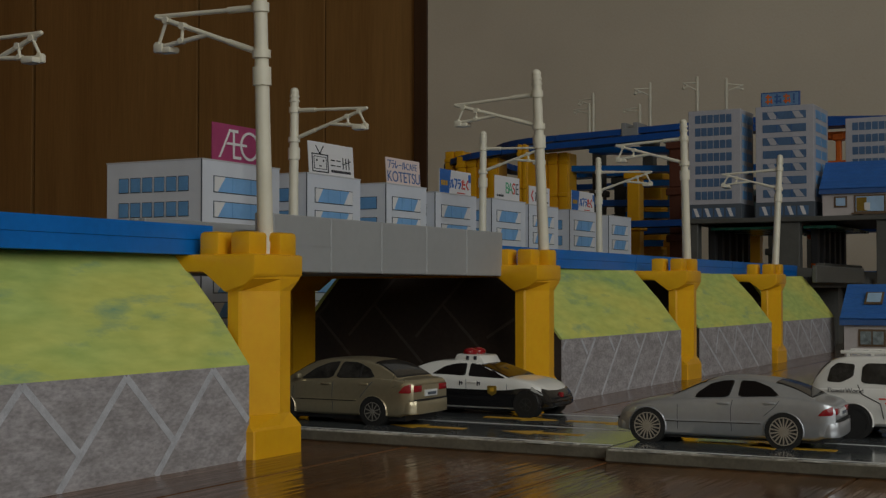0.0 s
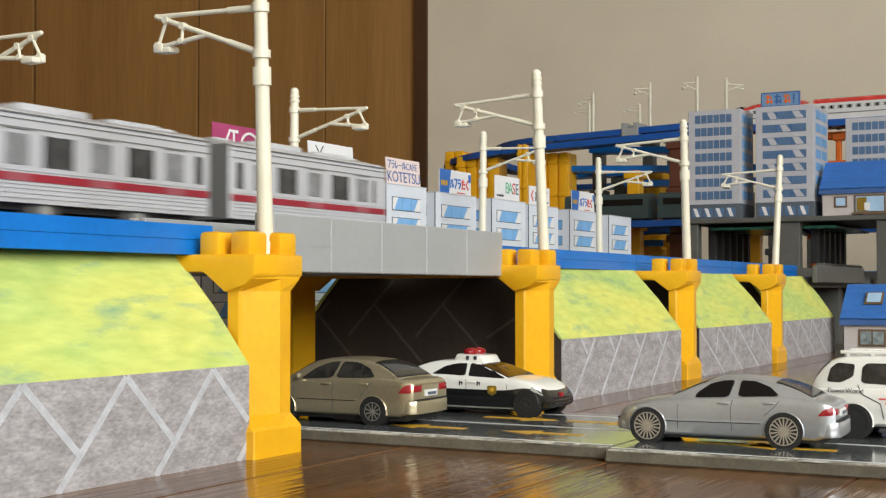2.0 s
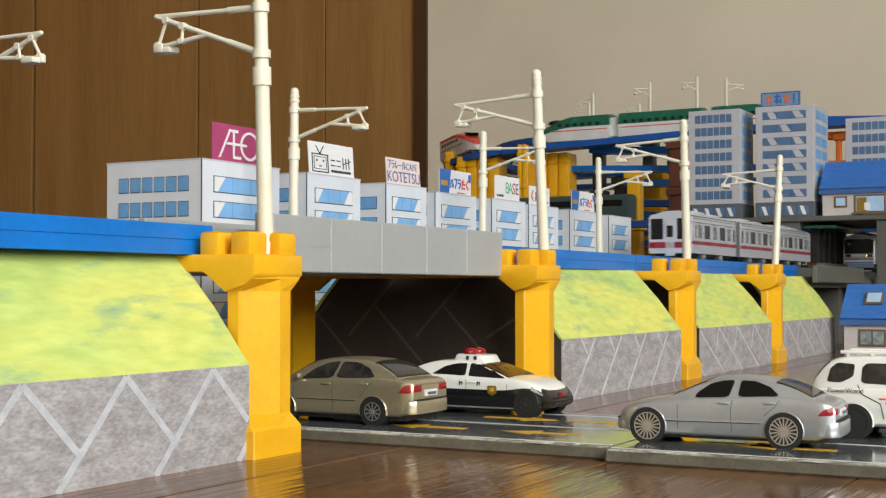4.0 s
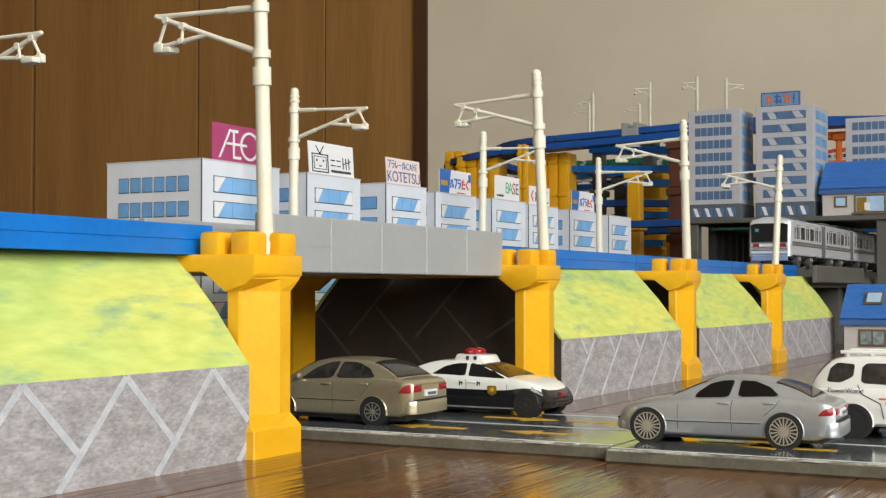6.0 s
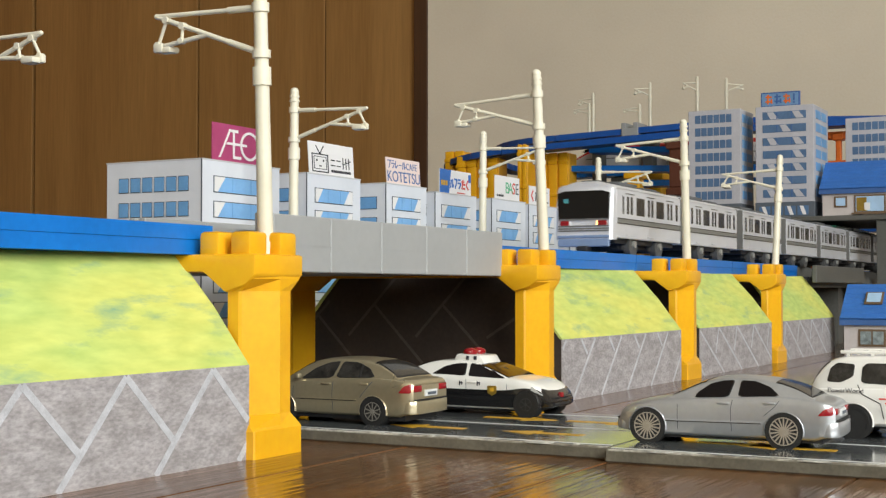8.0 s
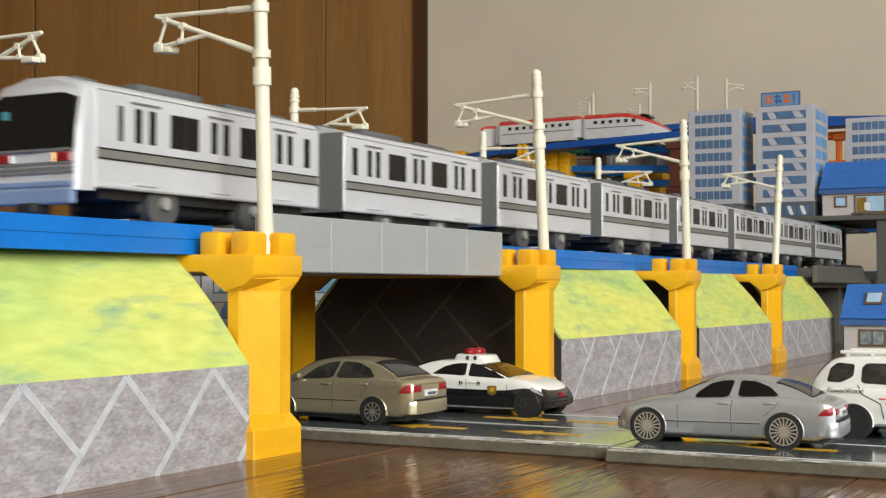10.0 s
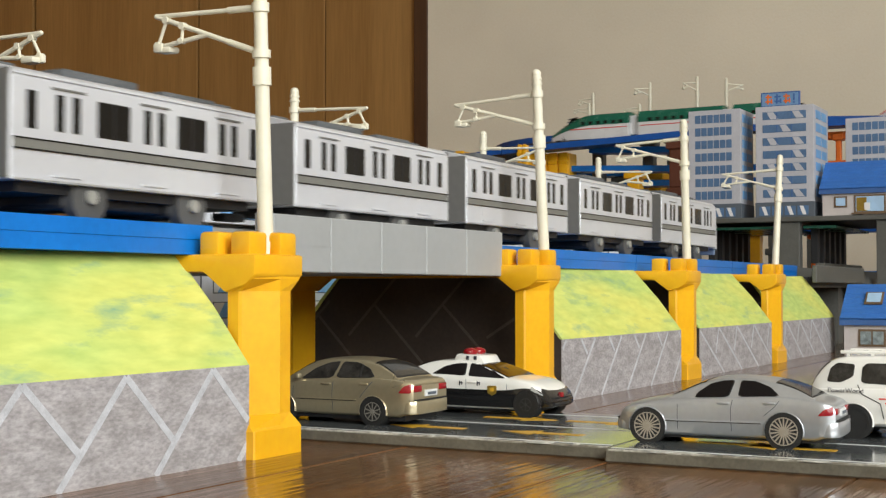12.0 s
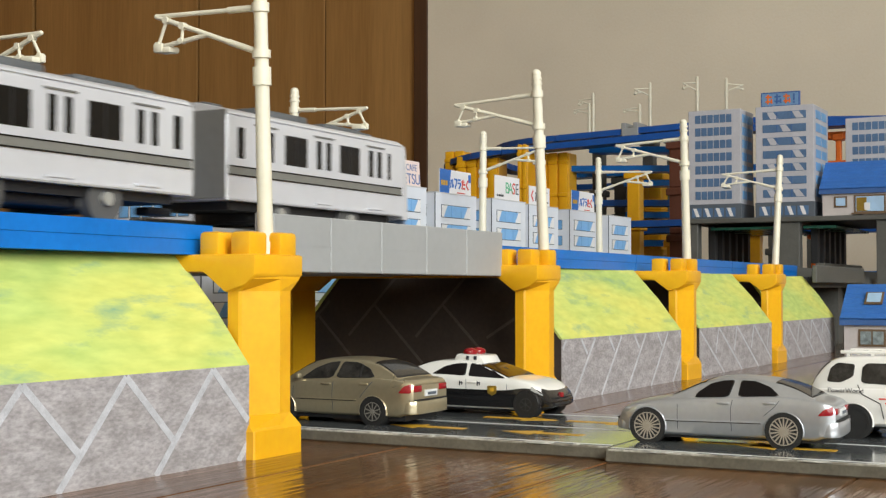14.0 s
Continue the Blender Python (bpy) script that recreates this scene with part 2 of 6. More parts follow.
# ---- the room ----
def room():
    X0, X1, Y0, Y1, H = -2.2, 2.2, -2.0, 2.8, 2.4
    floor = link("floor", box(X0, X1, Y0, Y1, -0.03, -0.0026), GAPDARK)
    tagged(floor, "dark brown varnished wooden floor, glossy", "floor", kind="structure")
    # boards run along the railway
    bw, shared = 0.076, {}
    y = Y0
    row = 0
    while y < Y1 - 0.001:
        w = min(bw, Y1 - y)
        x = X0 - (row * 0.37) % 0.9
        while x < X1:
            a, b = max(x, X0), min(x + 0.9, X1)
            if b - a > 0.02:
                key = (round(b - a, 3), round(w, 3))
                if key not in shared:
                    shared[key] = part("board", box(0.0002, b - a - 0.0002, 0.00025, w - 0.00025, -0.004, 0, 0.0004, 1), FLOOR, floor)
                    shared[key].matrix_basis = pose(a, y, 0)
                else:
                    again(shared[key], floor, pose(a, y, 0))
            x += 0.9
        y += bw
        row += 1
    t = 0.1
    # far wall with wallpaper, then the brown sliding doors
    ye = 1.182
    tagged(link("wall_east", box(X1, X1 + t, Y0, ye, 0, H), WALL), "plain beige textured wallpaper on the far wall", "wall", kind="structure")
    tagged(link("wall_east_far", box(X1 + 0.045, X1 + t, ye, Y1, 0, H), WALL), "beige wall behind the sliding doors", "wall", kind="structure")
    tr = link("trim", box(X1 - 0.004, X1 + 0.04, ye + 0.0, ye + 0.034, 0, H, 0.002), DOORDARK)
    tagged(tr, "dark brown wooden door frame", "trim", kind="structure")
    door = thing("door_1", pose(X1, ye + 0.036, 0.0), "tall brown wood-grained sliding door panels with upright grooves", "door", kind="structure")
    for a, b in ((0.0, 0.2415), (0.2445, 0.611), (0.617, 1.156), (1.167, 1.57)):
        part("door_panel", box(0.012, 0.04, a, b, 0.01, 2.05, 0.002), DOORW, door)
    part("door_backing", box(0.030, 0.0435, 0.001, 1.569, 0.012, 2.045), DOORDARK, door)
    part("door_rail", box(0.008, 0.044, 0.0, 1.57, 2.05, 2.12, 0.003), DOORDARK, door)
    part("door_head", box(0.02, 0.044, 0.0, 1.57, 2.12, H), WALL, door)
    tagged(link("baseboard", box(X1 - 0.012, X1, Y0, ye, 0, 0.06, 0.002), DOORDARK), "dark brown wooden skirting board", "baseboard", kind="structure")
    # unseen walls: north kept brown for less fill, west beige for bounce
    tagged(link("wall_north", box(X0, X1 + t, Y1, Y1 + t, 0, H), DOORW), "unseen wall in brown wood, added dark to lower the fill light", "wall", kind="structure")
    tagged(link("wall_west", box(X0 - t, X0, Y0, Y1 + t, 0, H), WALL), "plain beige wallpapered wall", "wall", kind="structure")
    ws = link("wall_south", box(X0 - t, -2.10, Y0 - t, Y0, 0, H), WALL)
    tagged(ws, "beige wallpapered wall round the window", "wall", kind="structure")
    part("wall_piece", box(0.10, X1 + t, Y0 - t, Y0, 0, H), WALL, ws)
    part("wall_piece", box(-2.10, 0.10, Y0 - t, Y0, 0, 0.25), WALL, ws)
    part("wall_piece", box(-2.10, 0.10, Y0 - t, Y0, 2.1, H), WALL, ws)
    win = thing("window_1", pose(0, 0, 0), "tall white-framed window in the wall behind the camera", "window", kind="structure")
    for xa, xb, za, zb in ((-2.10, -2.05, 0.25, 2.1), (0.05, 0.10, 0.25, 2.1), (-1.025, -0.975, 0.30, 2.05), (-2.05, 0.05, 0.25, 0.30), (-2.05, 0.05, 2.05, 2.1)):
        part("window_frame", box(xa + 0.001, xb - 0.001, Y0 - 0.018, Y0 + 0.012, za + 0.001, zb - 0.001, 0.004), CEIL, win)
    tagged(link("ceiling", box(X0 - t, X1 + t, Y0 - t, Y1 + t, H, H + 0.05), CEIL), "pale grey papered ceiling", "ceiling", kind="structure")


room()

# ---- the viaduct ----
PIERS = (-0.427, -0.2115, 0.0035, 0.219, 0.434, 0.640)
Y_NEAR, Y_FAR = 0.0495, 0.1105
CAP = 0.0655
DEPTH = 0.150


def pier():
    """A portal: two columns on feet, a cap beam with knobs. The origin is at the front right corner on the floor."""
    p = thing("pier", pose(0, 0, 0), "yellow plastic bridge pier with two columns and studs on its cap", "bridge pier", "piers of the viaduct")
    w = 0.0272
    cap = prism([(0, 0.0585), (0, CAP), (DEPTH, CAP), (DEPTH, 0.0585), (DEPTH - 0.004, 0.0555), (DEPTH - 0.012, 0.053), (DEPTH - 0.021, 0.0597),
                 (0.021, 0.0597), (0.012, 0.053), (0.004, 0.0555)], "x", -w, 0, 0.0009)
    part("cap", cap, YELLOW, p, smooth=True)
    for y0, sgn in ((0.0010, 1), (DEPTH - 0.0010, -1)):
        rings = []
        # plan: the front comes to a ridge between two shallow facets; the foot and the head are square
        for z, x0, x1, e, k in ((0.0, -w, -0.0008, 0.0012, 0.0), (0.0088, -w, -0.0008, 0.0012, 0.0), (0.0098, -w + 0.0005, -0.0012, 0.0008, 0.1), (0.0135, -w + 0.0026, -0.0046, 0, 1.0),
                                (0.0535, -w + 0.0026, -0.0046, 0, 1.0), (0.0575, -w + 0.0004, -0.0010, 0.0006, 0.1), (0.0598, -w + 0.0004, -0.0010, 0.0006, 0.0)):
            ya, yb = y0 - sgn * e, y0 + sgn * (0.0115 + e)
            rings.append([(x0, ya + sgn * (0.0005 + 0.0068 * k), z), (x0 + 0.0006, ya + sgn * 0.0064 * k, z), (-0.0126 + 0.0008 * k, ya, z), (x1 - 0.0005, ya + sgn * 0.0006 * k, z), (x1, ya + sgn * (0.0005 + 0.0007 * k), z), (x1, yb, z), (x0, yb, z)])
        bm = loft(rings)
        part("column", bm, YELLOW, p)
        for xk, yk, hx in ((-0.0195, 0.0070, 0.0050), (-0.0062, 0.0045, 0.0048), (-0.0215, 0.0180, 0.0050)):
            yc = y0 + sgn * yk
            part("stud", box(xk - hx, xk + hx, yc - 0.0040, yc + 0.0040, CAP - 0.001, CAP + 0.0074, 0.0013), YELLOW, p, smooth=True)
    return p


first = pier()
first.matrix_world = pose(PIERS[0], 0, 0)
for x in PIERS[1:]:
    copy_thing(first, pose(x, 0, 0))


def catenary_pole(m, tall=0.0915, arm=0, droop=0.0016):
    """A cream mast with a bracket arm along +y from its base at the origin."""
    p = thing("catenary_pole", m, "cream plastic overhead line mast with a bracket arm", "railway mast", "masts of the viaduct")
    bm = tube((0, 0, 0), (0, 0, tall), 0.0027, 0.0022, 20)
    part("mast", bm, CREAM, p, smooth=True)
    k = tall / 0.0915
    part("base_socket", tube((0, 0, 0), (0, 0, 0.0045), 0.0031, n=20), CREAM, p, smooth=True)
    for z0, z1, r in ((0.0562, 0.0622, 0.0031), (0.0862, 0.0872, 0.0027), (0.0886, 0.0896, 0.0026)):
        part("collar", tube((0, 0, z0 * k), (0, 0, z1 * k), r, n=20), CREAM, p, smooth=True)
    bm = bmesh.new()
    bmesh.ops.create_uvsphere(bm, u_segments=16, v_segments=10, radius=0.0023, matrix=Matrix.Translation((0, 0, tall)))
    part("finial", bm, CREAM, p, smooth=True)
    zt, zl, L = 0.0818 * k, 0.0668 * k, 0.0345 * (arm or 1.28)
    za = zt - droop
    zc = zl + (za - zl) * 0.30 + 0.0006
    part("arm_clamp", tube((0, 0, zt - 0.0014), (0, 0, zt + 0.0016), 0.0029, n=20), CREAM, p, smooth=True)
    part("arm_clamp", tube((0, 0, zl - 0.0016), (0, 0, zl + 0.0010), 0.0031, n=20), CREAM, p, smooth=True)
    part("top_tube", tube((0, 0, zt), (0, L * 0.30, zt - droop * 0.30), 0.00115, n=12), CREAM, p, smooth=True)
    part("top_arm", tube((0, L * 0.27, zt - droop * 0.27), (0, L, za), 0.0008, n=12), CREAM, p, smooth=True)
    bm = bmesh.new()
    bmesh.ops.create_uvsphere(bm, u_segments=12, v_segments=8, radius=0.0009, matrix=Matrix.Translation((0, L, za)))
    part("arm_end", bm, CREAM, p, smooth=True)

    def on_brace(f):
        return (0, L * f, zl + (za - zl) * f)

    part("brace_socket", tube(on_brace(0.0), on_brace(0.30), 0.0011, n=12), CREAM, p, smooth=True)
    part("brace", tube(on_brace(0.25), on_brace(0.995), 0.0009, n=12), CREAM, p, smooth=True)
    part("steady_arm", tube(on_brace(0.50), (0, L * 0.92, zc), 0.00085, n=12), CREAM, p, smooth=True)
    for f, e in ((0.90, 0.985), (0.74, 0.755)):
        q = on_brace(f)
        ze = zc + (0.0005 if f > 0.8 else 0.0012)
        part("hanger", tube(q, (0, L * e, ze), 0.00062, n=10), CREAM, p, smooth=True)
        for pt, rr in ((q, 0.00125), ((0, L * e, ze), 0.00105)):
            part("knuckle", tube((pt[0] - 0.0012, pt[1], pt[2]), (pt[0] + 0.0012, pt[1], pt[2]), rr, n=12), CREAM, p, smooth=True)
    part("insulator", box(-0.0010, 0.0046, L * 0.86, L * 1.00, zc - 0.0024, zc - 0.0002, 0.0007), CREAM, p, smooth=True)
    part("insulator_hook", box(-0.0014, 0.0010, L * 0.93, L * 1.02, zc - 0.0022, zc + 0.0010, 0.0006), CREAM, p, smooth=True)
    return p


# mast places: along the track, lean along and across
for x, lx, ly, dr in ((-0.2235, 1.0, 0.5, 0.0010), (-0.0060, -3.6, -0.8, -0.0006), (0.2185, -4.5, 0.5, 0.0020), (0.4325, -3.6, 0.0, 0.0022), (0.6395, 11.0, 0.0, 0.0020)):
    catenary_pole(pose(x, 0.0085, CAP, -ly, lx, 0), droop=dr)
for x, lx, ly in ((-0.0120, -1.0, -2.0), (0.2048, 0.6, 0.0), (0.4215, 1.0, 0.0), (0.6275, -1.5, 0.0)):
    catenary_pole(pose(x, 0.1450, CAP, ly, lx, 0) @ pose(0, 0, 0, 0, 0, 180))


def track(x0, x1, yc, material, z=CAP):
    """One straight rail piece with a base plate, raised sides and running grooves."""
    t = thing("track_rail", pose(0, 0, 0), "blue plastic toy railway track piece", "toy track", "rails of the viaduct")
    w = 0.019
    pts = [(yc - w, z), (yc - w, z + 0.0048), (yc - w - 0.0004, z + 0.005), (yc - w - 0.0004, z + 0.0098), (yc - w + 0.0035, z + 0.0098), (yc - w + 0.0035, z + 0.0062),
           (yc - w + 0.0075, z + 0.0062), (yc - w + 0.0075, z + 0.0092), (yc + w - 0.0075, z + 0.0092), (yc + w - 0.0075, z + 0.0062), (yc + w - 0.0035, z + 0.0062),
           (yc + w - 0.0035, z + 0.0098), (yc + w + 0.0004, z + 0.0098), (yc + w + 0.0004, z + 0.005), (yc + w, z + 0.0048), (yc + w, z)]
    part("rail_body", prism(pts, "x", x0, x1), material, t)
    part("joint_tongue", box(x1 - 0.001, x1 + 0.006, yc - 0.006, yc + 0.006, z + 0.001, z + 0.006, 0.0008), material, t)
    return t


SKEW = 0.0165


def near_y(x):
    return 0.0455 + SKEW * x


for far in (False, True):
    for a, b in [(-1.5185 + i * 0.2152, -1.5185 + (i + 1) * 0.2152 - 0.0004) for i in range(7)] + [(0.1935, 0.408), (0.4085, 0.6235), (0.624, 0.835)]:
        t = track(a, b, 0.0 if not far else Y_FAR, BLUE)
        if not far:
            t.matrix_world = pose(0, near_y(0), 0, 0, 0, math.degrees(math.atan(SKEW)))


def girder():
    g = thing("girder_bridge", pose(0, 0, 0), "grey plastic plate girder bridge with square panels", "toy bridge")
    x0, n, w = -0.0242, 6, 0.0363
    for yp, xs in ((0.0185, 0), (0.0765, 1), (0.0815, 1), (0.1395, 0)):
        for i in range(xs, n):
            part("panel", box(x0 + i * w + 0.00022 + (0.0290 if i == 0 else 0), x0 + (i + 1) * w - 0.00022, yp, yp + 0.003, 0.0602, 0.0806, 0.0004, 1), GREY, g)
        part("web", box(x0 + max(0.0292, xs * w), x0 + n * w, yp + 0.0012, yp + 0.0020, 0.0604, 0.0804), GREY, g)
        part("flange", box(x0 + max(0.0292, xs * w), x0 + n * w - 0.0002, yp - 0.0001, yp + 0.0031, 0.0698, 0.0701), GREY, g)
    for yc in (Y_NEAR, Y_FAR):
        part("deck", box(x0 + 0.0135, x0 + n * w, yc - 0.028, yc + 0.028, 0.0606, 0.0653), GREY, g)
        part("deck_rail", box(x0 + 0.0155, x0 + n * w, yc - 0.0115, yc + 0.0115, 0.0656, 0.0745, 0.0006, 1), GREY, g)
        part("deck_kerb", box(x0 + 0.0155, x0 + n * w, yc - 0.019, yc - 0.0155, 0.0656, 0.0752), GREY, g)
    return g


girder()


def embankment(x0, x1, y0=0.003, style="vee", phase=0.0):
    e = thing("embankment", pose(0, 0, 0), "folded card embankment with printed grass slope over a printed stone wall", "card embankment", "embankments under the track")
    zb, zt = 0.030, 0.0658
    yb, yt = y0, 0.033
    ym = 0.080
    B, T = 2 * ym - yb, 2 * ym - yt
    th = 0.0006
    part("stone_wall", box(x0, x1, yb, yb + th, 0, zb), STONE, e)
    part("stone_wall", box(x0, x1, B - th, B, 0, zb), STONE, e)
    for s, (ya, yc2) in ((1, (yb, yt)), (-1, (B, T))):
        bm = bmesh.new()
        n = 24
        m2 = []
        for i in range(n + 1):
            x = x0 + (x1 - x0) * i / n
            bow = 0.0012 * math.sin(math.pi * i / n)
            m2.append([(x, ya, zb), (x, (ya + yc2) / 2 + s * -0.0008 - s * bow * 0.3, (zb + zt) / 2 + 0.0006), (x, yc2, zt - 0.0006 * math.sin(math.pi * i / n)), (x, yc2 + s * th, zt - 0.0004), (x, ya + s * th * 2, zb)])
        loft(m2, bm)
        part("grass_slope", bm, GRASS, e, smooth=True)
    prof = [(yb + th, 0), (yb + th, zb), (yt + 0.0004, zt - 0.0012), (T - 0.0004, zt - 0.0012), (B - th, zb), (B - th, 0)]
    # end walls, their colour darkened to deepen the shade under the track
    part("end_face", prism(prof, "x", x0 + 0.0004, x0 + 0.001), PAPERIN, e, "card end wall with printed joints, darkened for the shade under the bridge")
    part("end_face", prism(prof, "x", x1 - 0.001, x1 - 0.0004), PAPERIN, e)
    # printed joints
    bm = bmesh.new()
    nrm = (0, -1, 0)
    styles = {"vee": ([(0, 1, -0.0262, 0), (0, 1, 0.0203, 0.335)], 0.0390), "slash": ([(0, 1, -0.0290, 0), (-0.0183, 1, -0.0105, 0.745)], 0.0372), "back": ([(0, 1, 0.0520, 0), (0.0400, 1, 0.0338, 0.46)], 0.0410)}
    lines, pitch = styles[style]
    for k in range(-3, 8):
        xt = x0 + phase + k * pitch
        for q, (xa, fa, xb, fb) in enumerate(lines):
            lo, hi = sorted(((xt + xa, (zb - 0.0007) * fa), (xt + xb, (zb - 0.0007) * fb)))
            ca, cb = max(lo[0], x0 + 0.0006), min(hi[0], x1 - 0.0006)
            if ca < cb:
                za = lo[1] + (hi[1] - lo[1]) * (ca - lo[0]) / (hi[0] - lo[0])
                zc = lo[1] + (hi[1] - lo[1]) * (cb - lo[0]) / (hi[0] - lo[0])
                strip((ca, yb, za), (cb, yb, zc), 0.0022 if style == "vee" else 0.0017, nrm, 0.00007 + 0.00005 * q, bm)
    tagged(part("printed_joint", bm, STONELINE, e), kind="stuff")
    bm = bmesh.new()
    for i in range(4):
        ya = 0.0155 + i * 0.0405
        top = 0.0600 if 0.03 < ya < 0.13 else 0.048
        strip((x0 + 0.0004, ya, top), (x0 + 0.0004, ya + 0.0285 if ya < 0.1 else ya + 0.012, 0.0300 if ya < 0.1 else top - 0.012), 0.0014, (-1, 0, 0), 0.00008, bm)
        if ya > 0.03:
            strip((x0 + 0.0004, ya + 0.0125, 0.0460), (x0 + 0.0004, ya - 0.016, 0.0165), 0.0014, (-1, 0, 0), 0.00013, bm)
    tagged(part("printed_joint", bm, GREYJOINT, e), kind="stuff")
    return e


# joints on the end walls, dimmed in colour to sit in that shade
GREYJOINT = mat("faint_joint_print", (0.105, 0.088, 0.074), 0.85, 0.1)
embankment(-0.423, -0.239, phase=0.01)
embankment(-0.2085, -0.0222, phase=0.0121)
embankment(0.2268, 0.404, style="slash", phase=0.0048)
embankment(0.4400, 0.6085, style="back", phase=-0.0011)
embankment(0.6460, 0.8255, 0.0055, style="back", phase=0.0149)


# ---- the road ----
def road_piece(x0, x1, y0, y1, turn, dx=0.0, dz=0.0):
    r = thing("road_piece", pose(dx, y0, dz, 0, 0, turn), "grey printed toy road plate with white lane lines, worn edges", "toy road", "road plates")
    L = y1 - y0
    part("plate", box(x0, x1, 0, L, 0.0, 0.0040, 0.0005, 1), ROADEDGE, r)
    part("asphalt", box(x0 + 0.0025, x1 - 0.0025, 0.0005, L - 0.0005, 0.0036, 0.0042), ROADM, r)
    for x in (x0 + 0.004, x0 + 0.048, x0 + 0.092):
        part("lane_line", box(x - 0.0008, x + 0.0008, 0.001, L - 0.001, 0.0040, 0.00428), WHITE, r)
    part("worn_edge", box(x0 + 0.0002, x0 + 0.0022, 0.001, L - 0.001, 0.0036, 0.0041), ROADEDGE2, r)
    return r


ROADEDGE2 = mat("worn_white_edge", (0.62, 0.60, 0.54), 0.5, 0.4, 160, fine=600, second=(0.22, 0.2, 0.16))
r1 = road_piece(0.0315, 0.137, -0.0985, 0.26, 0.0)
r2 = road_piece(0.0295, 0.135, -0.42, -0.0995, 0.8, 0.0, 0.0)


def arrow(y, x, s, parent, back=False):
    d = -1 if back else 1
    bm = prism([(x - 0.0021, y), (x + 0.0021, y), (x + 0.0021, y + d * 0.018), (x - 0.0021, y + d * 0.018)], "z", 0.0040, 0.00432)
    part("road_arrow", bm, ROADYEL, parent)
    bm = prism([(x - 0.0064, y + d * 0.018), (x + 0.0064, y + d * 0.018), (x, y + d * 0.031)], "z", 0.0040, 0.00432)
    part("road_arrow", bm, ROADYEL, parent)


arrow(0.066, 0.058, 1, r1)
arrow(0.020, 0.058, 1, r1)
arrow(0.080, 0.102, 1, r1, True)
arrow(0.045, 0.102, 1, r1, True)
arrow(0.255, 0.058, 1, r2)
arrow(0.300, 0.062, 1, r2, True)


# ---- toy cars ----
def wheel(parent, x, y, r, side, rim_mat, spokes, rs=1.0, wdt=0.0062):
    """side -1: the outer face looks along -x."""
    prof = [(-wdt / 2, 0.70), (-wdt / 2, 0.94), (-wdt / 2 + 0.0006, 1.0), (wdt / 2 - 0.0006, 1.0), (wdt / 2, 0.94), (wdt / 2, 0.86), (wdt / 2 - 0.0008, 0.80), (wdt / 2 - 0.0008, 0.02)]
    rings = [[(x + side * e, y + r * f * math.cos(2 * math.pi * i / 36), r + r * f * math.sin(2 * math.pi * i / 36)) for i in range(36)] for e, f in prof]
    w = part("tyre", loft(rings), TYRE, parent, smooth=True)
    rr = r * rs
    xo = x + side * (wdt / 2 - 0.0004)
    bm = bmesh.new()
    ring = []
    n = 32
    for i in range(n + 1):
        a = 2 * math.pi * i / n
        c, s = math.cos(a), math.sin(a)
        ring.append([(xo, y + rr * 0.84 * c, r + rr * 0.84 * s), (xo + side * 0.0004, y + rr * 0.82 * c, r + rr * 0.82 * s), (xo + side * 0.0004, y + rr * 0.77 * c, r + rr * 0.77 * s), (xo, y + rr * 0.75 * c, r + rr * 0.75 * s)])
    loft(ring, bm, False)
    for i in range(spokes):
        a = 2 * math.pi * (i + 0.5) / spokes
        strip((xo, y + rr * 0.14 * math.cos(a), r + rr * 0.14 * math.sin(a)), (xo, y + rr * 0.79 * math.cos(a), r + rr * 0.79 * math.sin(a)), rr * (0.085 if spokes > 10 else 0.10), (side, 0, 0), 0.00035, bm)
    tube((xo - side * 0.0001, y, r), (xo + side * 0.0006, y, r), rr * 0.17, n=16, bm=bm)
    part("rim", bm, rim_mat, w, "metallic spoked rim")
    return w


def smooth_table(tab):
    """A smooth curve without overshoot through (place, value) pairs."""
    xs, vs = [p[0] for p in tab], [p[1] for p in tab]
    d = [(vs[i + 1] - vs[i]) / (xs[i + 1] - xs[i]) for i in range(len(xs) - 1)]
    m = [d[0]] + [0.0 if a * b <= 0 else 2 * a * b / (a + b) for a, b in zip(d, d[1:])] + [d[-1]]

    def at(x):
        if x <= xs[0]:
            return vs[0]
        if x >= xs[-1]:
            return vs[-1]
        i = max(j for j in range(len(xs) - 1) if xs[j] <= x)
        h = xs[i + 1] - xs[i]
        t = (x - xs[i]) / h
        return ((1 + 2 * t) * (1 - t) ** 2 * vs[i] + t * (1 - t) ** 2 * h * m[i] + t * t * (3 - 2 * t) * vs[i + 1] + t * t * (t - 1) * h * m[i + 1])

    return at


def rounded(poly, times=2):
    """A polygon with its corners cut round."""
    for _ in range(times):
        out = []
        for a, b in zip(poly, poly[1:] + poly[:1]):
            for f in (0.11, 0.89):
                out.append((a[0] + (b[0] - a[0]) * f, a[1] + (b[1] - a[1]) * f))
        poly = out
    return poly


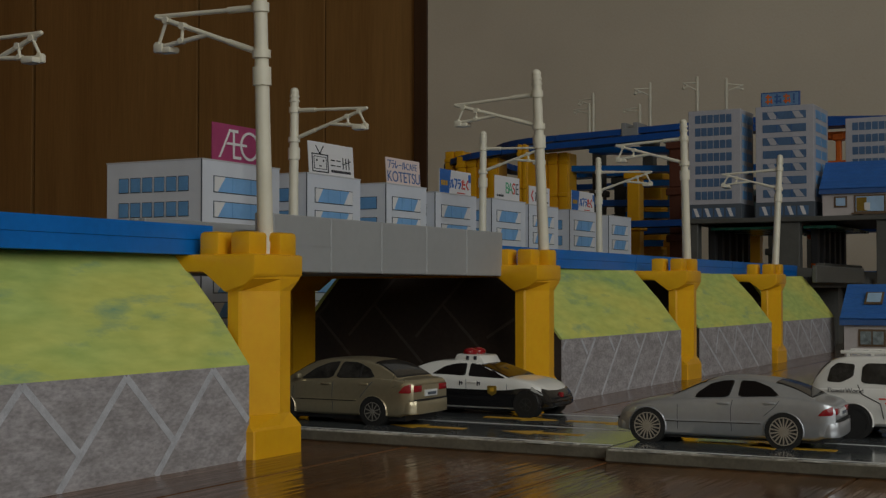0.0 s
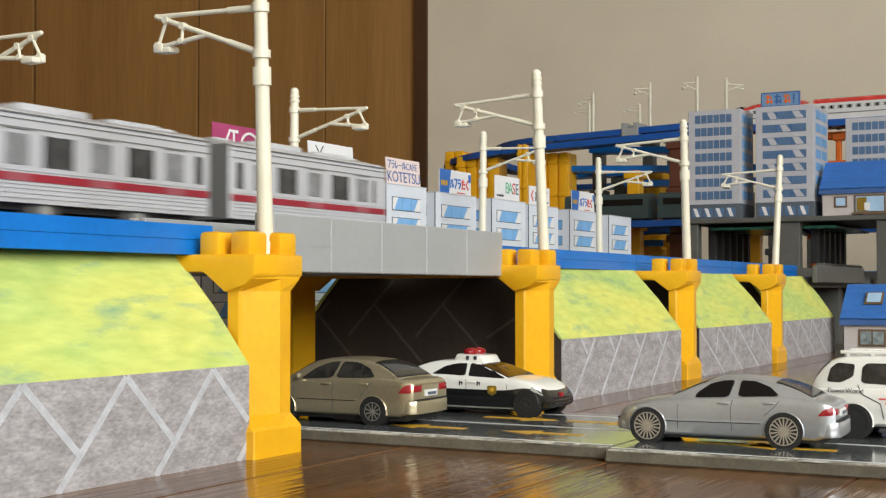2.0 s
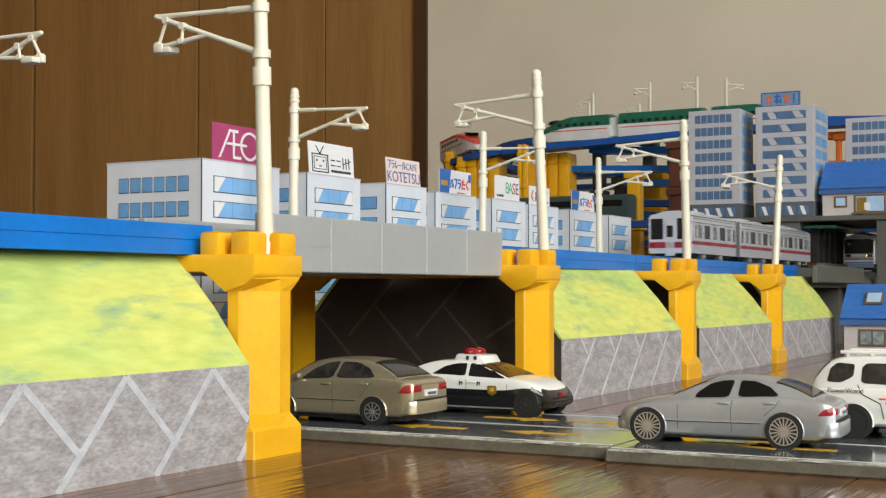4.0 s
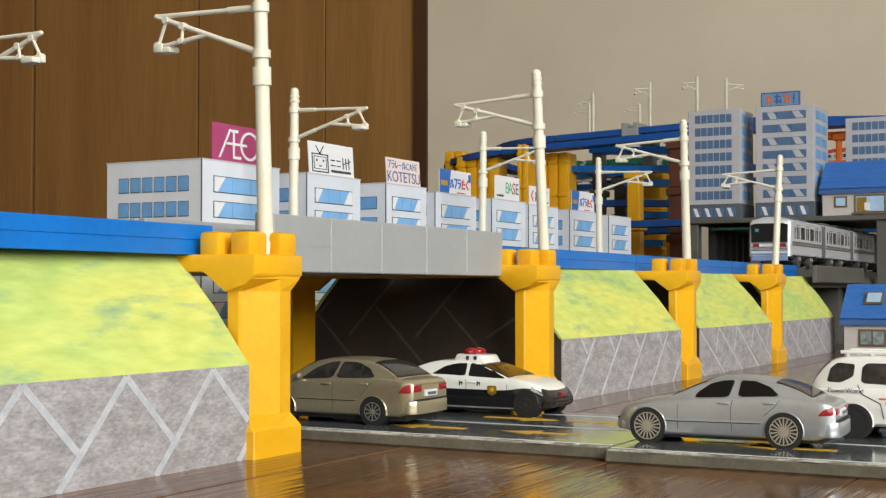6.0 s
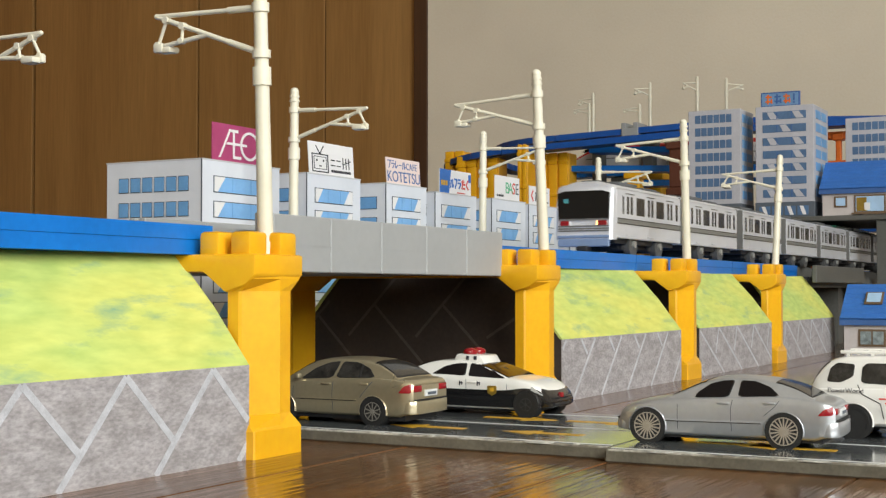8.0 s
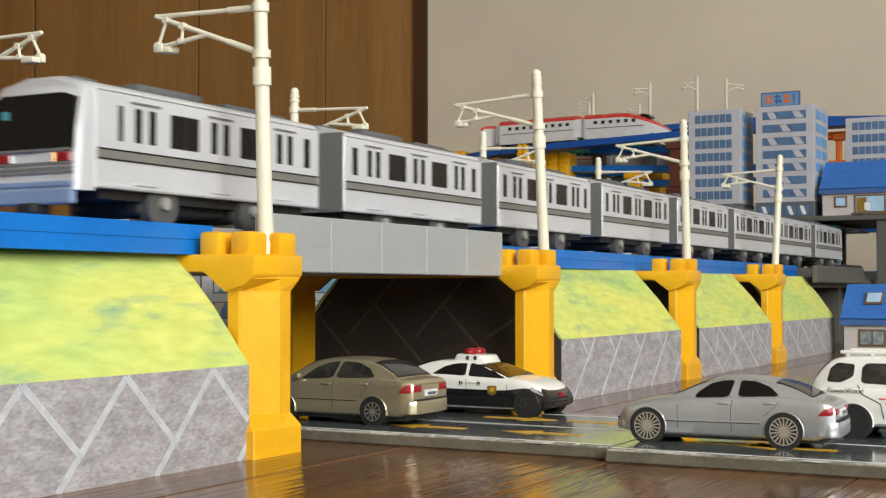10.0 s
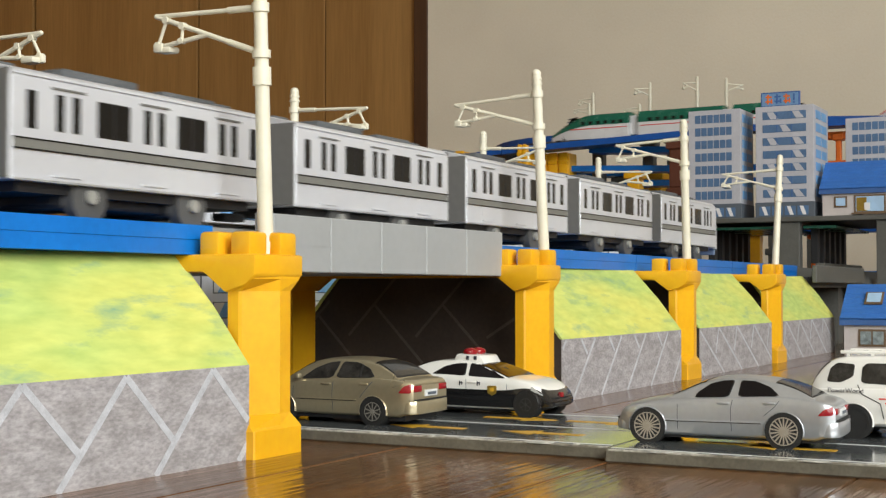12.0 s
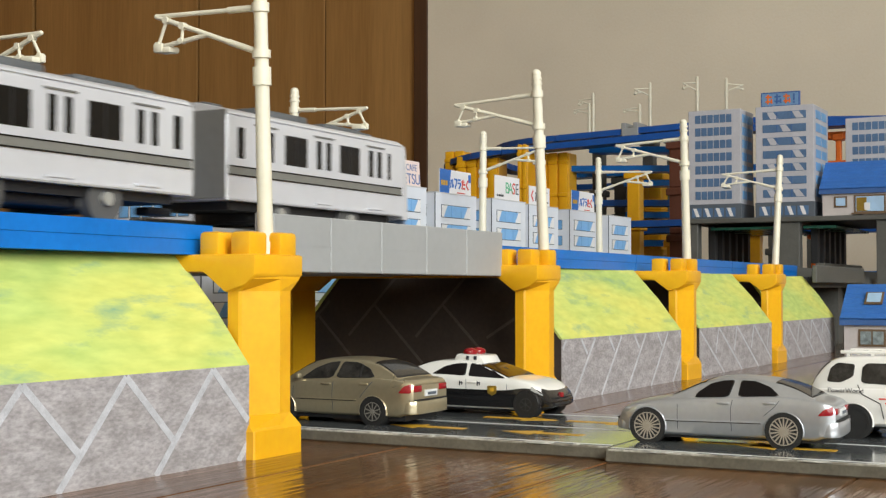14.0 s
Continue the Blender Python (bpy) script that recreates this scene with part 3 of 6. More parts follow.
class CarShape:
    """The surfaces of a die-cast car, nose towards +y: a body with a deck line and a cabin with a roof line."""

    def __init__(self, y0, y1, width, deck, roof, ground, rear_tuck=0.005, nose_tuck=0.013, lean=0.24):
        self.y0, self.y1, self.w, self.ground = y0, y1, width / 2, ground
        self.deck, self.roof = smooth_table(deck), smooth_table(roof)
        self.c0, self.c1 = roof[0][0], roof[-1][0]
        self.rear_tuck, self.nose_tuck, self.lean = rear_tuck, nose_tuck, lean

    def half(self, y):
        a = max(0.0, 1 - (y - self.y0) / self.rear_tuck)
        b = max(0.0, 1 - (self.y1 - y) / self.nose_tuck)
        return self.w * (1 - 0.13 * a ** 2.2 - 0.24 * b ** 2.4)

    def body(self, y):
        w, t = self.half(y), self.deck(y)
        a, b = max(0.0, 1 - (y - self.y0) / 0.006), max(0.0, 1 - (self.y1 - y) / 0.007)
        g = self.ground + 0.0020 * a + 0.0014 * b
        sh = t - 0.0014
        h = sh - g
        return [(0, g), (0.84 * w, g), (0.93 * w, g + 0.0006), (0.962 * w, g + 0.10 * h), (0.972 * w, g + 0.34 * h), (0.994 * w, g + 0.44 * h), (1.0 * w, g + 0.66 * h), (0.994 * w, g + 0.84 * h),
                (0.975 * w, sh - 0.0002), (0.945 * w, sh + 0.0005), (0.88 * w, sh + 0.0009), (0.6 * w, t - 0.0002), (0, t)]

    def cabin(self, y):
        zb = self.deck(y) - 0.0018
        zr = max(self.roof(y), zb + 0.0001)
        k = min(1.0, max(0.0, (zr - zb) / 0.0075))
        wb = self.half(y) * 0.950
        wt = wb * (1 - self.lean * k)
        p = [(wb, zb), (wb + (wt - wb) * 0.5 + 0.0002 * k, zb + (zr - 0.0017 * k - zb) * 0.5)]
        for i in range(6):
            q = radians(18 * i)
            p.append((wt - 0.0024 * k + 0.0026 * k * math.cos(q), zr - 0.0017 * k + 0.0014 * k * math.sin(q)))
        return p + [(wt * 0.45, zr - 0.00008 * k), (0, zr)]

    def side(self, y, z):
        """Half width of the outer skin at that place and height."""
        sec = self.cabin(y) if z > self.deck(y) - 0.0016 and self.c0 < y < self.c1 else self.body(y)[1:]
        return float(np.interp(z, [p[1] for p in sec], [p[0] for p in sec]))

    def over(self, y, x):
        """Height of the cabin's skin at that place across."""
        sec = self.cabin(y)[::-1]
        return float(np.interp(abs(x), [p[0] for p in sec], [p[1] for p in sec]))


def ring_of(sec, y):
    return [(x, y, z) for x, z in sec] + [(-x, y, z) for x, z in reversed(sec[1:-1] if sec[0][0] == 0 else sec[:-1])]


def side_patch(shape, poly, s, lift, grow=1.0):
    """A sheet that lies on the car's flank inside the outline (y, z)."""
    pts = rounded(poly)
    cy, cz = sum(p[0] for p in pts) / len(pts), sum(p[1] for p in pts) / len(pts)
    bm = bmesh.new()
    rings = []
    for f in (0.0, 0.3, 0.6, 0.85, 1.0):
        row = []
        for y, z in pts:
            yy, zz = cy + (y - cy) * f * grow, cz + (z - cz) * f * grow
            row.append(bm.verts.new((s * (shape.side(yy, zz) + lift), yy, zz)))
            if f == 0.0:
                break
        rings.append(row)
    n = len(pts)
    for i in range(n):
        bm.faces.new((rings[0][0], rings[1][i], rings[1][(i + 1) % n]))
        for a, b in zip(rings[1:], rings[2:]):
            bm.faces.new((a[i], b[i], b[(i + 1) % n], a[(i + 1) % n]))
    edge = [bm.verts.new((v.co.x - s * (lift + 0.0004), v.co.y, v.co.z)) for v in rings[-1]]
    for i in range(n):
        bm.faces.new((rings[-1][i], edge[i], edge[(i + 1) % n], rings[-1][(i + 1) % n]))
    return bm


def seam(shape, pts, s, width, lift=0.00008):
    """A fine line along the flank through the points (y, z)."""
    fine = []
    for a, b in zip(pts, pts[1:]):
        for q in range(6):
            fine.append((a[0] + (b[0] - a[0]) * q / 6, a[1] + (b[1] - a[1]) * q / 6))
    fine.append(pts[-1])
    rings = []
    for i, (y, z) in enumerate(fine):
        a, b = fine[max(0, i - 1)], fine[min(len(fine) - 1, i + 1)]
        d = math.hypot(b[0] - a[0], b[1] - a[1]) or 1
        ny, nz = -(b[1] - a[1]) / d * width / 2, (b[0] - a[0]) / d * width / 2
        x = shape.side(y, z)
        rings.append([(s * (x + lift), y - ny, z - nz), (s * (x + lift), y + ny, z + nz), (s * (x - 0.0003), y + ny, z + nz), (s * (x - 0.0003), y - ny, z - nz)])
    return loft(rings)


def screen(shape, ya, yb, spread, lift):
    """A glass sheet on the cabin between two places along it."""
    rows = []
    for i in range(11):
        y = ya + (yb - ya) * i / 10
        row = []
        for j in range(13):
            x = shape.cabin(y)[3][0] * spread * (j / 6 - 1)
            row.append((x, y, shape.over(y, x) + lift))
        rows.append(row + [(p[0], p[1], p[2] - lift - 0.0003) for p in reversed(row)])
    return loft(rows)


def car(name, m, label, shape, paint, glass, axles, r, rim_mat, spokes, windows, front_glass, rear_glass, lower=None, rs=1.0, category="toy car"):
    c = thing(name, m, label, category, "toy cars on the road")
    N = 72
    ys = [shape.y0 + (shape.y1 - shape.y0) * (0.5 - 0.5 * math.cos(math.pi * i / N)) for i in range(N + 1)]
    body = part("body", loft([ring_of(shape.body(y), y) for y in ys]), paint, c, smooth=True)
    cys = [shape.c0 + (shape.c1 - shape.c0) * i / 48 for i in range(49)]
    cabin = part("cabin", loft([ring_of(shape.cabin(y), y) for y in cys]), paint, c, smooth=True)
    for s in (-1, 1):
        for poly in windows:
            part("window_seal", side_patch(shape, poly, s, 0.00012, 1.07), TYRE, cabin, "black window seal", smooth=True)
            part("side_window", side_patch(shape, poly, s, 0.00026), glass, cabin, "dark glossy window", smooth=True)
        if lower:
            rings = []
            top = smooth_table(lower)
            for y in ys[6:-2]:
                t = top(y)
                zs = [shape.body(y)[1][1] + (t - shape.body(y)[1][1]) * q / 7 for q in range(8)]
                rings.append([(s * (shape.side(y, z) + 0.00014), y, z) for z in zs] + [(s * (shape.side(y, z) - 0.0004), y, z) for z in reversed(zs)])
            part("lower_flank", loft(rings), CARBLACK, body, "glossy black lower flank", smooth=True)
    for (ya, yb), nm in ((front_glass, "windscreen"), (rear_glass, "rear_window")):
        part("window_seal", screen(shape, ya - 0.0004 * (1 if yb > ya else -1), yb + 0.0003 * (1 if yb > ya else -1), 0.95, 0.00010), TYRE, cabin, "black window seal", smooth=True)
        part(nm, screen(shape, ya, yb, 0.91, 0.00022), glass, cabin, "glossy curved windscreen", smooth=True)
    w = shape.w
    for yw in axles:
        for s in (-1, 1):
            part("wheel_arch", tube((s * (w - 0.006), yw, r), (s * (w + 0.0001), yw, r), r * 1.10, n=40), TYRE, body, "black wheel well", smooth=True)
            rings = []
            for i in range(25):
                q = radians(-12 + 204 * i / 24)
                cq, sq = math.cos(q), math.sin(q)
                rings.append([(s * (w + e), yw + r * f * cq, r + r * f * sq) for e, f in ((-0.0012, 1.10), (-0.0001, 1.10), (0.00012, 1.13), (-0.0001, 1.17), (-0.0010, 1.20))])
            part("arch_lip", loft(rings), (CARBLACK if lower else paint), body, smooth=True)
            wheel(c, s * (w - 0.0029), yw, r, s, rim_mat, spokes, rs)
    return c, body, cabin


def car_trim(shape, body, cabin, paint, doors, handles, strake, lamps, belt, dark_bumpers=False, plate=True):
    """Seams, handles, mouldings, lamps and bumpers; doors: seam outlines (y, z)."""
    w, y0, y1 = shape.w, shape.y0, shape.y1
    for s in (-1, 1):
        for line in doors:
            part("door_gap", seam(shape, line, s, 0.00020, 0.00005), PDARK, body, "dark door gap")
        for y, z in handles:
            x = shape.side(y, z)
            part("door_handle", box(s * x - 0.0005, s * x + 0.0005, y - 0.0019, y + 0.0019, z - 0.0004, z + 0.0004, 0.0003), paint, body, smooth=True)
        for a, b in strake:
            part("rub_strip", seam(shape, [a, b], s, 0.00055, 0.00022), paint, body, "raised moulding")
            # the moulding's shadow, laid on as a thin black line
            part("strip_shadow", seam(shape, [(a[0], a[1] - 0.00042), (b[0], b[1] - 0.00042)], s, 0.00025, 0.0001), TYRE, body, "painted shadow line under the moulding")
        for poly in lamps:
            part("tail_lamp", side_patch(shape, poly, s, 0.0003), TAILRED, body, "red tail lamp", smooth=True)
            zs = [p[1] for p in poly]
            xr = shape.half(y0)
            part("tail_lamp", box(min(s * xr * 0.52, s * xr * 0.98), max(s * xr * 0.52, s * xr * 0.98), y0 - 0.0004, y0 + 0.002, min(zs) + 0.0002, max(zs) - 0.0007, 0.0005), TAILRED, body, "red tail lamp", smooth=True)
        ym, zm = belt
        if zm > 0.0150:
            part("mirror", box(s * (w + 0.0004) - 0.0014, s * (w + 0.0004) + 0.0014, ym - 0.0010, ym + 0.0012, zm, zm + 0.0020, 0.0008), paint, cabin, smooth=True)
        part("head_lamp", side_patch(shape, [(y1 - 0.0008, shape.deck(y1) - 0.0001), (y1 - 0.0010, shape.deck(y1 - 0.001) - 0.0022), (y1 - 0.0062, shape.deck(y1 - 0.0062) - 0.0034), (y1 - 0.0060, shape.deck(y1 - 0.0060) - 0.0016)], s, 0.0002), paint if plate else LAMPCLEAR, body, "clear head lamp", smooth=True)
    g = shape.ground
    for end, yy in ((-1, y0), (1, y1)):
        wid = shape.half(yy)
        deep = 0.0016
        plan = [(-wid * 1.10, yy - end * 0.0045), (-wid * 1.08, yy - end * 0.0012), (-wid * 0.90, yy + end * deep * 0.7), (-wid * 0.4, yy + end * deep), (wid * 0.4, yy + end * deep), (wid * 0.90, yy + end * deep * 0.7), (wid * 1.08, yy - end * 0.0012), (wid * 1.10, yy - end * 0.0045)]
        zt = g + (0.0062 if end < 0 else 0.0046)
        part("bumper", prism(plan, "z", g + 0.0012, zt, 0.0007), CARBLACK if dark_bumpers else paint, body, smooth=True)
        part("bumper_gap", prism([(x * 0.985, y) for x, y in plan], "z", zt, zt + 0.0004), TYRE, body)
        if end < 0 and plate:
            part("plate_bar", box(-0.0044, 0.0044, y0 - 0.0007, y0 + 0.001, zt + 0.0012, zt + 0.0036, 0.0002, 1), WHITE, body, "pale number plate with a dark bar")
            part("plate_bar", box(-0.0030, 0.0030, y0 - 0.0009, y0 + 0.001, zt + 0.0018, zt + 0.0028), PDARK, body)
            part("boot_edge", box(-wid * 0.88, wid * 0.88, y0 - 0.0003, y0 + 0.0012, shape.deck(y0) - 0.0012, shape.deck(y0) - 0.0002, 0.0004), paint, body, smooth=True)
    part("grille", box(-0.0042, 0.0042, y1 - 0.0010, y1 + 0.0007, shape.deck(y1) - 0.0034, shape.deck(y1) - 0.0008, 0.0004), TBLACK, body, "dark grille")
    part("underside", box(-w * 0.8, w * 0.8, y0 + 0.004, y1 - 0.006, 0.0018, 0.0045), TBLACK, body)


def silver_sedan():
    sh = CarShape(0.0022, 0.0722, 0.0270,
                  [(0.0022, 0.0138), (0.0032, 0.0147), (0.0060, 0.0156), (0.0110, 0.0163), (0.0200, 0.0169), (0.0320, 0.0164), (0.0460, 0.0156), (0.0550, 0.0150), (0.0630, 0.0139), (0.0690, 0.0122), (0.0714, 0.0106), (0.0722, 0.0090)],
                  [(0.0075, 0.0152), (0.0100, 0.0166), (0.0150, 0.0190), (0.0200, 0.0206), (0.0250, 0.0215), (0.0330, 0.0219), (0.0390, 0.0215), (0.0430, 0.0206), (0.0500, 0.0174), (0.0560, 0.0145)], 0.0026)
    wins = [[(0.0459, 0.0152), (0.0452, 0.0167), (0.0415, 0.0194), (0.0380, 0.0204), (0.0340, 0.0207), (0.0355, 0.0157)], [(0.0320, 0.0158), (0.0314, 0.0207), (0.0270, 0.0206), (0.0225, 0.0190), (0.0195, 0.0164)]]
    c, body, cabin = car("silver_sedan", pose(0.0660, -0.1655, Z_ROAD, 0, 0, 3.2), "silver metallic die-cast toy sedan with multi-spoke rims", sh, CARSILVER, CARGLASS, (0.0178, 0.0618), 0.0054, RIM, 18, wins, (0.0535, 0.0432), (0.0095, 0.0205))
    car_trim(sh, body, cabin, CARSILVER, [[(0.0518, 0.0142), (0.0518, 0.0048)], [(0.0338, 0.0152), (0.0345, 0.0120), (0.0343, 0.0048)], [(0.0186, 0.0158), (0.0205, 0.0130), (0.0240, 0.0100)]],
             [(0.0368, 0.0136), (0.0222, 0.0140)], [((0.0560, 0.0077), (0.0250, 0.0079))], [[(0.0074, 0.0106), (0.0056, 0.0125), (0.0030, 0.0137), (0.0028, 0.0108)]], (0.0462, 0.0148))


def gold_sedan():
    sh = CarShape(0.0026, 0.0750, 0.0288,
                  [(0.0026, 0.0160), (0.0036, 0.0168), (0.0060, 0.0173), (0.0100, 0.0176), (0.0180, 0.0179), (0.0340, 0.0175), (0.0500, 0.0167), (0.0580, 0.0158), (0.0680, 0.0140), (0.0735, 0.0118), (0.0750, 0.0098)],
                  [(0.0080, 0.0164), (0.0100, 0.0182), (0.0140, 0.0207), (0.0190, 0.0230), (0.0250, 0.0240), (0.0340, 0.0244), (0.0410, 0.0241), (0.0470, 0.0230), (0.0540, 0.0190), (0.0600, 0.0150)], 0.0032)
    wins = [[(0.0512, 0.0163), (0.0450, 0.0204), (0.0400, 0.0222), (0.0352, 0.0229), (0.0374, 0.0170)], [(0.0352, 0.0171), (0.0332, 0.0228), (0.0270, 0.0226), (0.0220, 0.0207), (0.0190, 0.0176)]]
    c, body, cabin = car("gold_sedan", pose(0.0660, -0.0165, Z_ROAD), "champagne gold die-cast toy sedan with clear windows", sh, CARGOLD, CARGLASS3, (0.0188, 0.0590), 0.0051, RIM2, 10, wins, (0.0575, 0.0470), (0.0098, 0.0200), rs=0.82)
    car_trim(sh, body, cabin, CARGOLD, [[(0.0362, 0.0165), (0.0366, 0.0110), (0.0366, 0.0042)], [(0.0184, 0.0168), (0.0210, 0.0140), (0.0245, 0.0100)], [(0.0540, 0.0150), (0.0545, 0.0045)]],
             [(0.0392, 0.0147), (0.0228, 0.0150)], [((0.0530, 0.0092), (0.0262, 0.0092))], [[(0.0078, 0.0122), (0.0058, 0.0146), (0.0034, 0.0156), (0.0032, 0.0122)]], (0.0515, 0.0164))
    part("window_post", side_patch(sh, [(0.0247, 0.0172), (0.0255, 0.0172), (0.0252, 0.0222), (0.0243, 0.0218)], -1, 0.0004), TYRE, cabin, "black window post")


def police_car():
    sh = CarShape(-0.0005, 0.0728, 0.0288,
                  [(-0.0005, 0.0138), (0.0010, 0.0150), (0.0060, 0.0156), (0.0120, 0.0160), (0.0240, 0.0165), (0.0400, 0.0160), (0.0560, 0.0154), (0.0640, 0.0144), (0.0685, 0.0130), (0.0715, 0.0108), (0.0728, 0.0080)],
                  [(0.0060, 0.0146), (0.0094, 0.0160), (0.0140, 0.0183), (0.0185, 0.0201), (0.0260, 0.0214), (0.0330, 0.0216), (0.0390, 0.0211), (0.0430, 0.0201), (0.0510, 0.0172), (0.0580, 0.0144)], 0.0024)
    wins = [[(0.0226, 0.0157), (0.0278, 0.0188), (0.0320, 0.0198), (0.0370, 0.0202), (0.0373, 0.0153)], [(0.0394, 0.0202), (0.0430, 0.0200), (0.0500, 0.0178), (0.0553, 0.0147), (0.0394, 0.0150)]]
    c, pbody, pcabin = car("police_car", pose(0.1220, 0.0315, Z_ROAD, 0, 0, 180), "black and white toy police car with a red light bar", sh, CARWHITE, CARGLASS, (0.0190, 0.0648), 0.0049, RIMDARK, 6, wins, (0.0560, 0.0435), (0.0085, 0.0185),
                           lower=[(0, 0.0103), (0.054, 0.0101), (0.0585, 0.0105), (0.0640, 0.0112), (0.0690, 0.0106), (0.0715, 0.0088), (0.0728, 0.0070)], rs=0.62)
    car_trim(sh, pbody, pcabin, CARWHITE, [[(0.0383, 0.0148), (0.0386, 0.0100), (0.0386, 0.0040)], [(0.0566, 0.0140), (0.0566, 0.0045)]], [(0.0412, 0.0129), (0.0262, 0.0132)], [], [], (0.0530, 0.0147), dark_bumpers=True, plate=False)
    part("lamp_base", prism([(0.0292, 0.0208), (0.0438, 0.0196), (0.0416, 0.0232), (0.0308, 0.0238)], "x", -0.0078, 0.0078, 0.0008), CARWHITE, pcabin, "white light bar base", smooth=True)
    part("front_fascia", prism([(0.0672, 0.0122), (0.0712, 0.0109), (0.0733, 0.0084), (0.0742, 0.0062), (0.0740, 0.0040), (0.0700, 0.0034), (0.0680, 0.0060)], "x", -0.0120, 0.0120, 0.0009), CARBLACK, pbody, "glossy black front with dark lamps", smooth=True)
    part("front_badge", box(-0.0012, 0.0012, 0.0728, 0.0744, 0.0068, 0.0092, 0.0004), TAILRED, pbody, "small red badge")
    part("front_intake", box(-0.0070, 0.0070, 0.0730, 0.0745, 0.0042, 0.0054, 0.0003, 1), TBLACK, pbody)
    for y in (0.0352, 0.0386):
        part("base_mark", box(0.0045, 0.0081, y, y + 0.0014, 0.0214, 0.0230, 0.0002, 1), INK, pcabin)
    for s in (-1, 1):
        bm = bmesh.new()
        bmesh.ops.create_uvsphere(bm, u_segments=20, v_segments=12, radius=1.0, matrix=Matrix.Translation((s * 0.0035, 0.0350, 0.0243)) @ Matrix.Diagonal((0.0036, 0.0030, 0.0019, 1)))
        part("beacon", bm, BEACON, pcabin, "red beacon", smooth=True)
        for y in (0.0275, 0.0357, 0.0436):
            x = sh.side(y, 0.0125)
            for dz, dy, hh in ((0.0, 0.0, 0.0009), (0.0, 0.0010, 0.0007), (0.0004, 0.0005, 0.0002)):
                part("lettering_bar", box(s * x - 0.0002, s * x + 0.0002, y + dy - 0.0002 - 0.0004 * (hh < 0.0004), y + dy + 0.0002 + 0.0004 * (hh < 0.0004), 0.0124 + dz - hh, 0.0124 + dz + hh), INK, pbody)
        part("door_badge", side_patch(sh, [(0.0482, 0.0118), (0.0482, 0.0090), (0.0502, 0.0078), (0.0522, 0.0090), (0.0522, 0.0118)], s, 0.0003), GOLDBADGE, pbody, "gold star badge")
        part("badge_centre", side_patch(sh, [(0.0493, 0.0110), (0.0493, 0.0095), (0.0511, 0.0095), (0.0511, 0.0110)], s, 0.0004), ROADYEL, pbody, "bright gold centre")


def white_suv():
    f = 0.91
    sh = CarShape(0.0, 0.0740, 0.0310,
                  [(0.0, 0.0150 * f), (0.0008, 0.0178 * f), (0.0040, 0.0190 * f), (0.0300, 0.0196 * f), (0.0480, 0.0190 * f), (0.0600, 0.0180 * f), (0.0690, 0.0166 * f), (0.0730, 0.0140 * f), (0.0740, 0.0110 * f)],
                  [(0.0004, 0.0165 * f), (0.0016, 0.0205 * f), (0.0045, 0.0260 * f), (0.0080, 0.0290 * f), (0.0130, 0.0302 * f), (0.0240, 0.0306 * f), (0.0350, 0.0304 * f), (0.0420, 0.0290 * f), (0.0505, 0.0230 * f), (0.0560, 0.0175 * f)], 0.0042, lean=0.17)
    wins = [[(0.0066, 0.0190), (0.0110, 0.0188), (0.0148, 0.0208), (0.0152, 0.0246), (0.0098, 0.0250), (0.0076, 0.0232)], [(0.0180, 0.0188), (0.0295, 0.0184), (0.0295, 0.0250), (0.0196, 0.0250), (0.0182, 0.0236)], [(0.031, 0.0184), (0.045, 0.0184), (0.040, 0.0240), (0.031, 0.0248)]]
    c, body, cabin = car("white_suv", pose(0.1060, -0.1462, Z_ROAD, 0, 0, 181), "white toy off-road wagon with a roof rack and black wheels", sh, CARWHITE, CARGLASS3, (0.0152, 0.0580), 0.0056, TYRE, 6, wins, (0.0530, 0.0430), (0.0018, 0.0070))
    for s in (-1, 1):
        part("roof_rail", tube((s * 0.0085, 0.010, 0.0286), (s * 0.0085, 0.036, 0.0286), 0.0006, n=10), CARWHITE, cabin, smooth=True)
        for y in (0.012, 0.020, 0.028, 0.0345):
            part("rail_foot", box(s * 0.0085 - 0.0005, s * 0.0085 + 0.0005, y, y + 0.0010, 0.0268, 0.0286), CARWHITE, cabin)
        part("door_gap", seam(sh, [(0.0165, 0.0180), (0.0180, 0.0150), (0.0240, 0.0120), (0.0250, 0.0070)], s, 0.0003), TYRE, body, "dark door gap")
        part("door_gap", seam(sh, [(0.0303, 0.0178), (0.0303, 0.0070)], s, 0.0003), TYRE, body, "dark door gap")
        part("stripe", seam(sh, [(0.0235, 0.0136), (0.052, 0.0136)], s, 0.0005, 0.0002), REDINK, body, "red side stripe")
        part("stripe", seam(sh, [(0.0255, 0.0122), (0.052, 0.0122)], s, 0.0005, 0.0002), REDINK, body, "red side stripe")
        part("tail_lamp", side_patch(sh, [(0.0012, 0.0112), (0.0034, 0.0116), (0.0030, 0.0160), (0.0010, 0.0160)], s, 0.0003), TAILRED, body, "red tail lamp")
    words("lettering", "PowerWorld", 0.0022, pose(sh.side(0.013, 0.0155) + 0.0005, 0.0128, 0.0160, 90, 0, 90), INK, body)
    for i in range(6):
        part("rack_bar", box(-0.0085, 0.0085, 0.011 + i * 0.0045, 0.0118 + i * 0.0045, 0.0278, 0.0288, 0.0003, 1), CARWHITE, cabin)
    part("underside", box(-0.012, 0.012, 0.004, 0.070, 0.0035, 0.0075), TBLACK, body)


